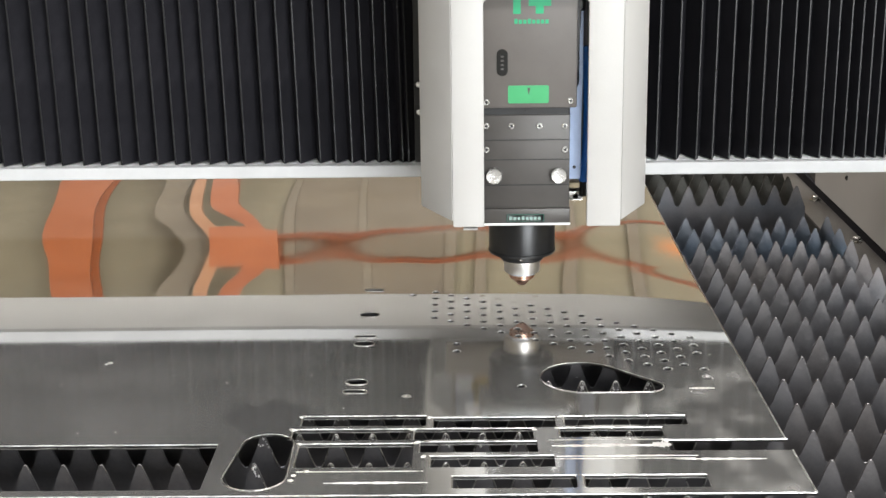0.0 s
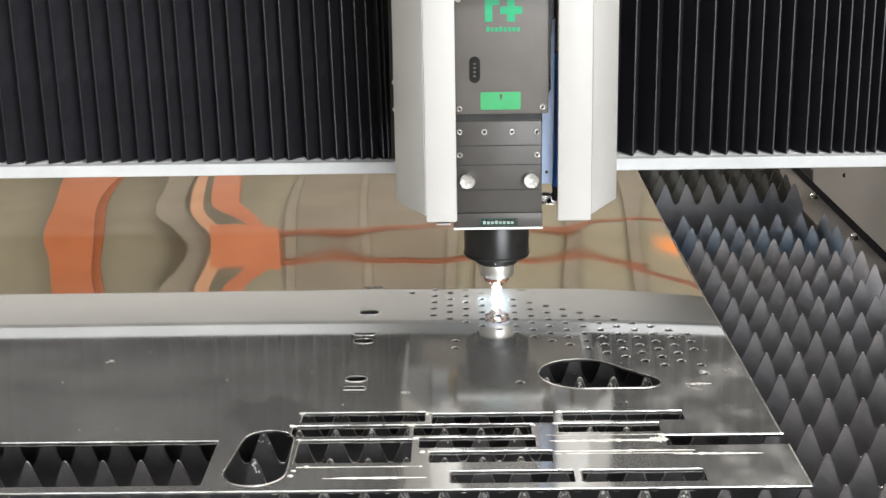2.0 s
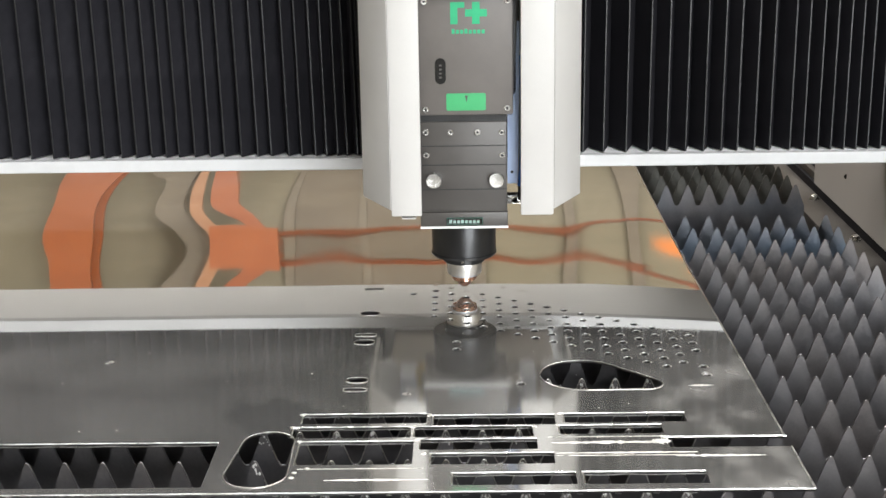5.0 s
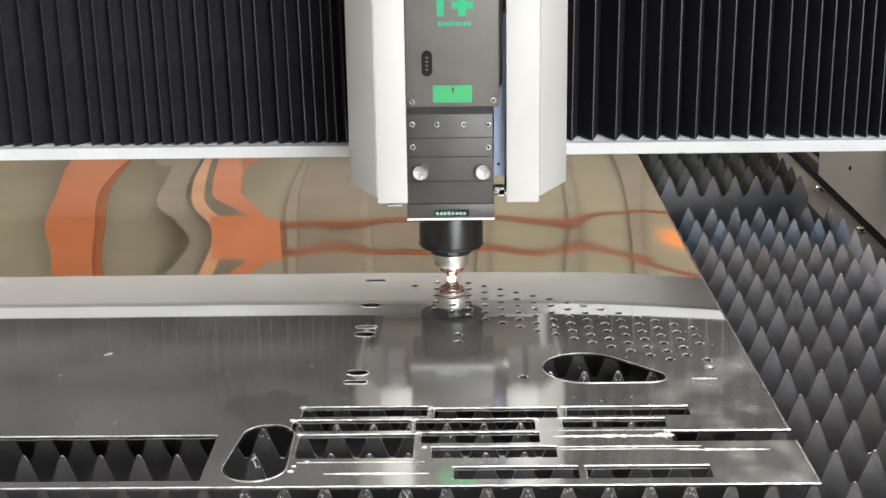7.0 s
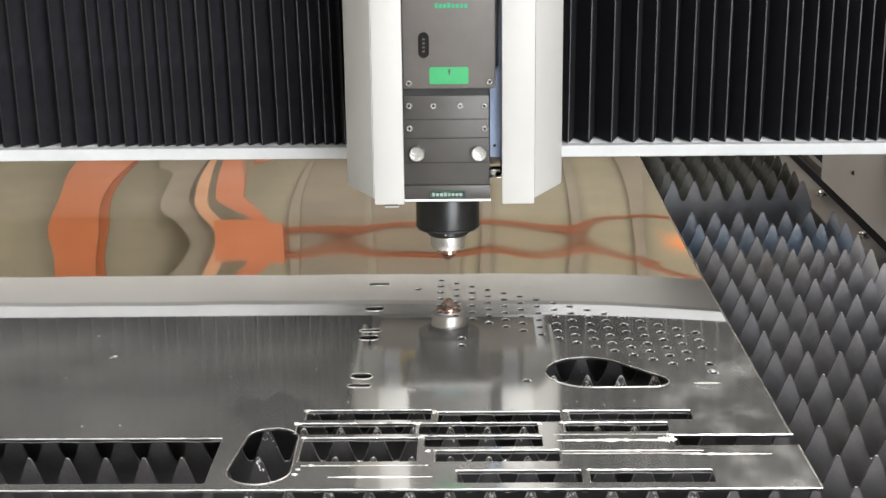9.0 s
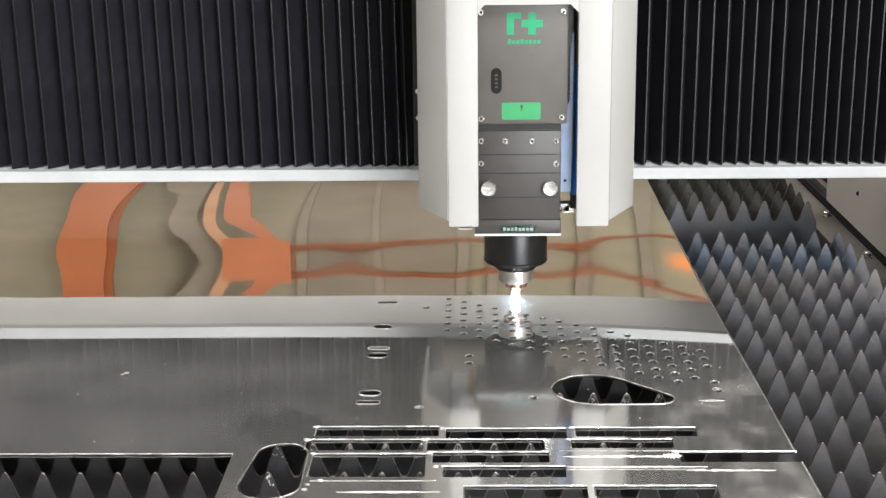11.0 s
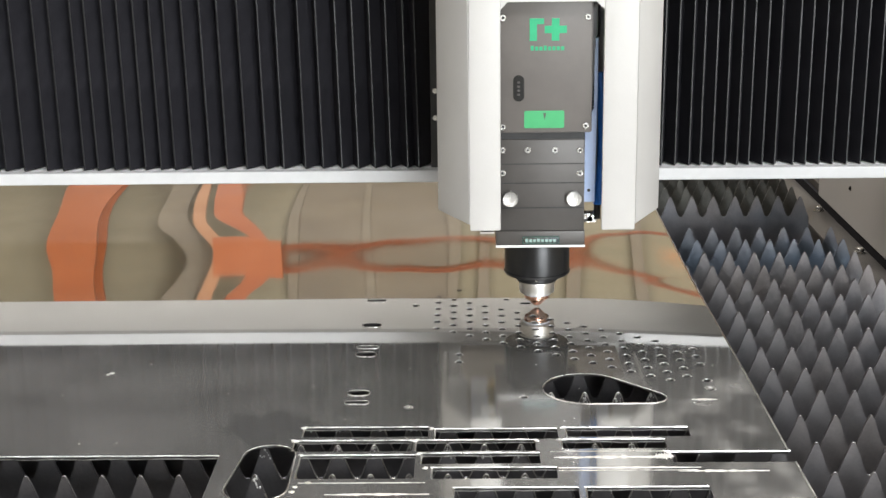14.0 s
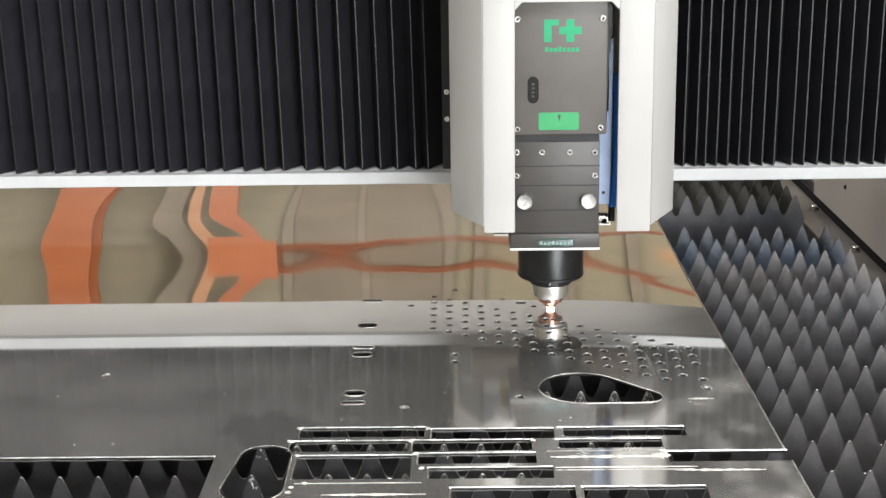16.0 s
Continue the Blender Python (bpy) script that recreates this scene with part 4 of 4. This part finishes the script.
# hose and fittings in the gap beside the head
part("valve_strip", prism([(0.0605, 0.165), (0.0745, 0.165), (0.0765, 0.300), (0.0770, 0.385), (0.0735, 0.385), (0.0690, 0.288), (0.0605, 0.288)], -0.030, -0.022), "sky_blue", head, "pale blue plastic strip")
part("strip_hole", lathe([(0.0022, 0), (0.0022, 0.0006)], (0.0665, -0.030, 0.181), axis="y", n=12), "dark", head)
part("hose", tube([(0.0800 + 0.0045 * math.sin(u * 3.1), -0.014, 0.158 + 0.18 * u) for u in [i / 20 for i in range(21)]], 0.0056), "blue", head, "blue air hose", smooth=True)
part("hose_ferrule", lathe([(0.0046, 0.138), (0.0046, 0.166), (0.0040, 0.168)], (0.0795, -0.014, 0), n=14), "dark", head, smooth=True)
part("elbow_fitting", lathe([(0.0050, -0.03), (0.0050, -0.012), (0.0040, -0.010)], (0.0720, 0.0, 0.1315), axis="y", n=14), "steel", head, "bright elbow fitting", smooth=True)
part("fitting_block", box(0.0600, 0.0815, 0.010, 0.03, 0.126, 0.139, 0.0015), "steel", head, smooth=True)

# ---------- arc and sparks ----------
arc = tagged(part("cutting_arc", lathe([(0.0008, -0.0072), (0.0046, -0.0058), (0.0062, -0.0025), (0.0054, 0.0015), (0.0048, 0.005), (0.0058, 0.008), (0.0040, 0.0105), (0.0008, 0.0115)], n=20), "arc", smooth=True), "white-hot arc flash under the nozzle", "arc")
ember = tagged(part("melt_glow", lathe([(0.0006, -0.0030), (0.0044, -0.0024), (0.0056, 0.0), (0.0044, 0.0024), (0.0006, 0.0040)], n=16), "ember", smooth=True), "small orange-white glow of melting steel at the cut", "melt glow")
spark_mesh = {}
SPARKS = []
rng = random.Random(11)
for burst, count in ((1.8, 40), (12.5, 150), (14.8, 8), (15.5, 34)):
    for i in range(count):
        size = rng.choice((0.025, 0.045, 0.07))
        if size not in spark_mesh:
            s = part("spark", lathe([(0.00003, 0), (0.00012, size * 0.3), (0.00012, size * 0.7), (0.00003, size)], n=5), "spark")
            spark_mesh[size] = s.data
        else:
            s = new("spark", spark_mesh[size])
        tagged(s, "thin orange glowing spark flying from the cut", "spark", "flying sparks")
        SPARKS.append((s, burst, i))


bm = bmesh.new()
for i in range(220):
    x, y, r = rng.uniform(-0.05, 0.33), rng.uniform(1.80, 2.16), rng.uniform(0.004, 0.009)
    bmesh.ops.create_icosphere(bm, subdivisions=1, radius=r, matrix=Matrix.Translation((x, y, rng.uniform(-0.03, 0.0))))
spray = tagged(part("molten_spray", bm, "molten"), "yellow glowing spray of molten drops", "sparks", kind="stuff")


# ---------- what moves ----------
# axis of the nozzle over the sheet: seconds, x, y
TRACK = [
    (0.0, 0.0728, 1.9036), (0.2, 0.0640, 1.9042), (0.5, 0.0627, 1.9047), (1.0, 0.0595, 1.9087), (1.3, 0.0590, 1.9090), (1.5, 0.0468, 1.9208), (1.7, 0.0410, 1.9206),
    (2.0, 0.0404, 1.9204), (2.5, 0.0354, 1.9239), (2.8, 0.0352, 1.9245), (3.0, 0.0302, 1.9332), (3.2, 0.0190, 1.9378), (3.5, 0.0182, 1.9382), (4.0, 0.0156, 1.9381), (4.3, 0.0156, 1.9385),
    (4.7, -0.006, 1.957), (5.8, -0.007, 1.959), (6.2, -0.0262, 1.976), (6.5, -0.0267, 1.976), (7.0, -0.0273, 1.9805), (7.3, -0.0273, 1.981), (7.5, -0.0332, 1.9827), (7.7, -0.0485, 1.9845),
    (8.0, -0.0491, 1.9847), (8.5, -0.0487, 1.9915), (8.8, -0.0487, 1.992), (9.0, -0.0375, 1.9965), (9.2, -0.0185, 2.012), (9.35, -0.0180, 2.0205), (10.3, -0.0178, 2.021), (10.7, 0.0490, 1.978), (11.5, 0.0497, 1.9768),
    (12.0, 0.0507, 1.9734), (12.2, 0.0600, 1.966), (12.35, 0.0765, 1.958), (12.5, 0.0774, 1.9578), (13.0, 0.0776, 1.9574), (13.5, 0.0822, 1.9515), (13.65, 0.0822, 1.950), (13.9, 0.0915, 1.940), (14.5, 0.0920, 1.9375),
    (15.0, 0.0958, 1.9439), (15.05, 0.0958, 1.943), (15.35, 0.1150, 1.9255), (15.5, 0.1153, 1.9248), (16.0, 0.1159, 1.9255),
]
# lift of the head above its cutting height
LIFT = [
    (0.0, 0.026), (0.1, 0.012), (0.2, 0.001), (0.3, 0.012), (0.5, 0.012), (0.6, 0.001), (1.3, 0.001), (1.4, 0.018), (1.5, 0.0255), (1.6, 0.014), (1.7, 0.001), (1.8, 0.0125), (2.0, 0.0130), (2.1, 0.002), (2.8, 0.002),
    (2.9, 0.015), (3.0, 0.0268), (3.1, 0.014), (3.2, 0.002), (3.3, 0.012), (3.5, 0.0130), (3.6, 0.003), (3.7, 0.002), (4.3, 0.002), (4.45, 0.026), (4.65, 0.001), (4.75, 0.012), (4.95, 0.012), (5.05, 0.001), (5.8, 0.001),
    (5.95, 0.026), (6.15, 0.001), (6.25, 0.011), (6.5, 0.0112), (6.6, 0.003), (6.7, 0.0), (7.25, 0.0), (7.4, 0.013), (7.5, 0.0254), (7.6, 0.02), (7.7, 0.001), (7.8, 0.012), (8.0, 0.0118), (8.1, 0.008), (8.2, 0.0), (8.8, 0.0),
    (8.9, 0.014), (9.0, 0.0285), (9.1, 0.026), (9.2, 0.004), (9.3, 0.011), (9.5, 0.011), (9.6, 0.0), (10.3, 0.0), (10.45, 0.026), (10.7, 0.0), (10.8, 0.011), (11.0, 0.011), (11.1, 0.0), (11.5, -0.001), (12.0, 0.001),
    (12.1, 0.018), (12.2, 0.023), (12.3, 0.008), (12.4, 0.004), (12.5, 0.0124), (12.7, 0.0115), (12.8, 0.001), (13.0, -0.0003), (13.6, 0.0), (13.7, 0.01), (13.8, 0.024), (13.9, 0.013), (14.0, 0.0005), (14.1, 0.009), (14.3, 0.008), (14.4, 0.0),
    (15.0, -0.0005), (15.1, 0.014), (15.2, 0.024), (15.3, 0.010), (15.4, 0.001), (15.5, 0.0112), (15.7, 0.010), (15.8, 0.0), (16.0, -0.0005),
]
# moments when the arc burns
BURN = ((0.4, 0.5), (1.2, 1.3), (1.8, 2.0), (3.4, 3.5), (4.8, 4.95), (6.4, 6.5), (7.9, 8.0), (9.35, 9.5), (10.85, 11.0), (12.5, 12.7), (14.2, 14.3), (15.5, 15.7), (16.0, 16.0))


# stretches of steady cutting
MELT = ((0.6, 1.3), (2.1, 2.8), (3.6, 4.3), (5.1, 5.8), (6.6, 7.2), (8.2, 8.8), (9.6, 10.3), (11.1, 12.0), (12.8, 13.6), (14.4, 15.0), (15.8, 16.0))


def at_time(rows, t):
    ts = [r[0] for r in rows]
    return [float(np.interp(t, ts, [r[k] for r in rows])) for k in range(1, len(rows[0]))]


def axis_at(t):
    return at_time(TRACK, t)


# how the folds bunch up: seconds, bunching left, bunching right, last loose fold left and right
FOLDS = [(0.0, 0.330, 0.413, -0.594, 0.639), (4.0, 0.359, 0.384, -0.596, 0.632), (9.0, 0.278, 0.316, -0.602, 0.623), (13.0, 0.031, 0.026, -0.605, 0.627), (16.0, -0.019, -0.117, -0.607, 0.630)]
UNEVEN_L = (0, -4.8, -4.4, -6.9, -8.4, -10.0, -14.0, -12.3, -10.9, -10.0, -4.9, 0, 1.1, 9.6, 11.6, 14.9, 14.9, 15.9, 14.7, 15.1, 7.0)
UNEVEN_R = (9.0, 5.0, 6.0, 7.4, 3.5, 2.0, 0.6, -1.1, -4.3, -3.9, -5.3, 1.9, -0.2, 0.3, 0.2, 0.5, 0.6, 1.5)


def pleat_at(side, i, t):
    """Place and turn of a fold, counted away from the carriage."""
    bunch_l, bunch_r, end_l, end_r = at_time(FOLDS, t)
    x = axis_at(t)[0]
    if side == "l":
        n = 20 - i
        if n < 0:
            return end_l + 0.031 * n + 0.003 * math.sin(n * 2.3), 0.0
        u, stop = n / 21, x - 0.152
        place = end_l + (stop - end_l) * (u + bunch_l * u * (1 - u)) + UNEVEN_L[n] / 1000
        return min(place, stop - 0.004 * (21 - n)), 8.0 * u ** 2
    n = i - 10
    if n > 7:
        return end_r + 0.0215 * (n - 7), 0.0
    u, stop = i / 17, x + 0.180
    return stop + (end_r - stop) * (u + bunch_r * u * (1 - u)) + UNEVEN_R[i] / 1000, 0.0


def motions():
    times = sorted({r[0] for r in TRACK} | {r[0] for r in LIFT})
    walk(gantry, [(t, pose(0, axis_at(t)[1], 0)) for t, *_ in TRACK])
    walk(carriage, [(t, pose(axis_at(t)[0] - 0.045 * max(0.0, 0.07 - axis_at(t)[0]), axis_at(t)[1], 0)) for t, *_ in TRACK])
    walk(head, [(t, pose(*axis_at(t), at_time(LIFT, t)[0])) for t in times])
    for side in "lr":
        walk(bellows[side], [(t, pose(0, axis_at(t)[1] + 0.306, 0)) for t, *_ in TRACK])
    for p, side, i in PLEATS:
        rows = []
        for t, *_ in TRACK:
            x, turn = pleat_at(side, i, t)
            rows.append((t, pose(x, 0, 0, 0, -1.0 if side == "l" else 0.5, turn + 2.0 * math.sin(i * 1.7))))
        walk(p, rows)
    # the arc waits inside the barrel and drops to the cut when it burns
    rows, glow_rows = [], []
    for t in sorted({round(k * 0.1, 1) for k in range(161)} | {r[0] for r in LIFT}):
        on = any(a - 0.01 <= t <= b + 0.01 for a, b in BURN)
        x, y = axis_at(t)
        z = at_time(LIFT, t)[0]
        rows.append((t, pose(x, y + NOZ, 0.0095 if on else z + 0.085)))
        cutting = any(a - 0.01 <= t <= b + 0.01 for a, b in MELT)
        glow_rows.append((t, pose(x, y + NOZ, 0.0050 if cutting else z + 0.075)))
    walk(arc, rows)
    walk(ember, glow_rows)
    # each slug drops through the slats once it is cut free
    for o, x, y, t in SLUGS:
        rest, gone = pose(x, y, SHEET_Z - 0.00085), pose(x, y, -0.2785, 0, 0, 40)
        walk(o, [(0, rest), (t, rest), (t + 0.08, pose(x, y, -0.06, 8, 0, 0)), (t + 0.25, gone), (16, gone)])
    # molten drops flash up under the sheet once and fall back into the scrap box
    low, high = pose(0, 0, -0.52), pose(0, 0, -0.012)
    walk(spray, [(0, low), (14.85, low), (14.95, high), (15.03, high), (15.15, low), (16, low)])
    # sparks ride in the body until they are thrown, then drop to the floor
    rnd = random.Random(5)
    for s, burst, i in SPARKS:
        a = rnd.uniform(0, 2 * math.pi)
        if burst == 14.8:
            a = rnd.uniform(2.6, 3.1)
        elif burst == 15.5:
            a = rnd.uniform(-0.42, 0.06)
        rise = rnd.uniform(-0.02, 0.42) if burst != 14.8 else rnd.uniform(0.05, 0.3)
        rise = rnd.uniform(0.0, 0.13) if burst == 15.5 else rise
        far = 0.012 + (0.09 if burst == 15.5 else 0.2) * rnd.random() ** 1.6
        way = Vector((math.cos(a), math.sin(a), rise)).normalized()
        turn = way.to_track_quat("Z", "Y").to_matrix().to_4x4()
        rows = [(t, pose(axis_at(t)[0] + 0.03 * math.sin(i), axis_at(t)[1], at_time(LIFT, t)[0] + 0.15)) for t in times if t <= burst - 0.09]
        x, y = axis_at(burst)
        cut = Vector((x, y + NOZ, 0.006))
        rows.append((burst - 0.034, Matrix.Translation((x, y, 0.15)) @ turn))
        rows.append((burst, Matrix.Translation(cut + way * far) @ turn))
        out = cut + way * (far + 0.9)
        rows.append((burst + 0.1, Matrix.Translation(out) @ turn))
        end = Vector((out.x * 1.2, out.y + 0.6 * way.y, FLOOR + 0.01))
        rows.append((burst + 0.4, Matrix.Translation(end) @ turn))
        rows.append((16.0, Matrix.Translation(end) @ turn))
        walk(s, rows)


motions()
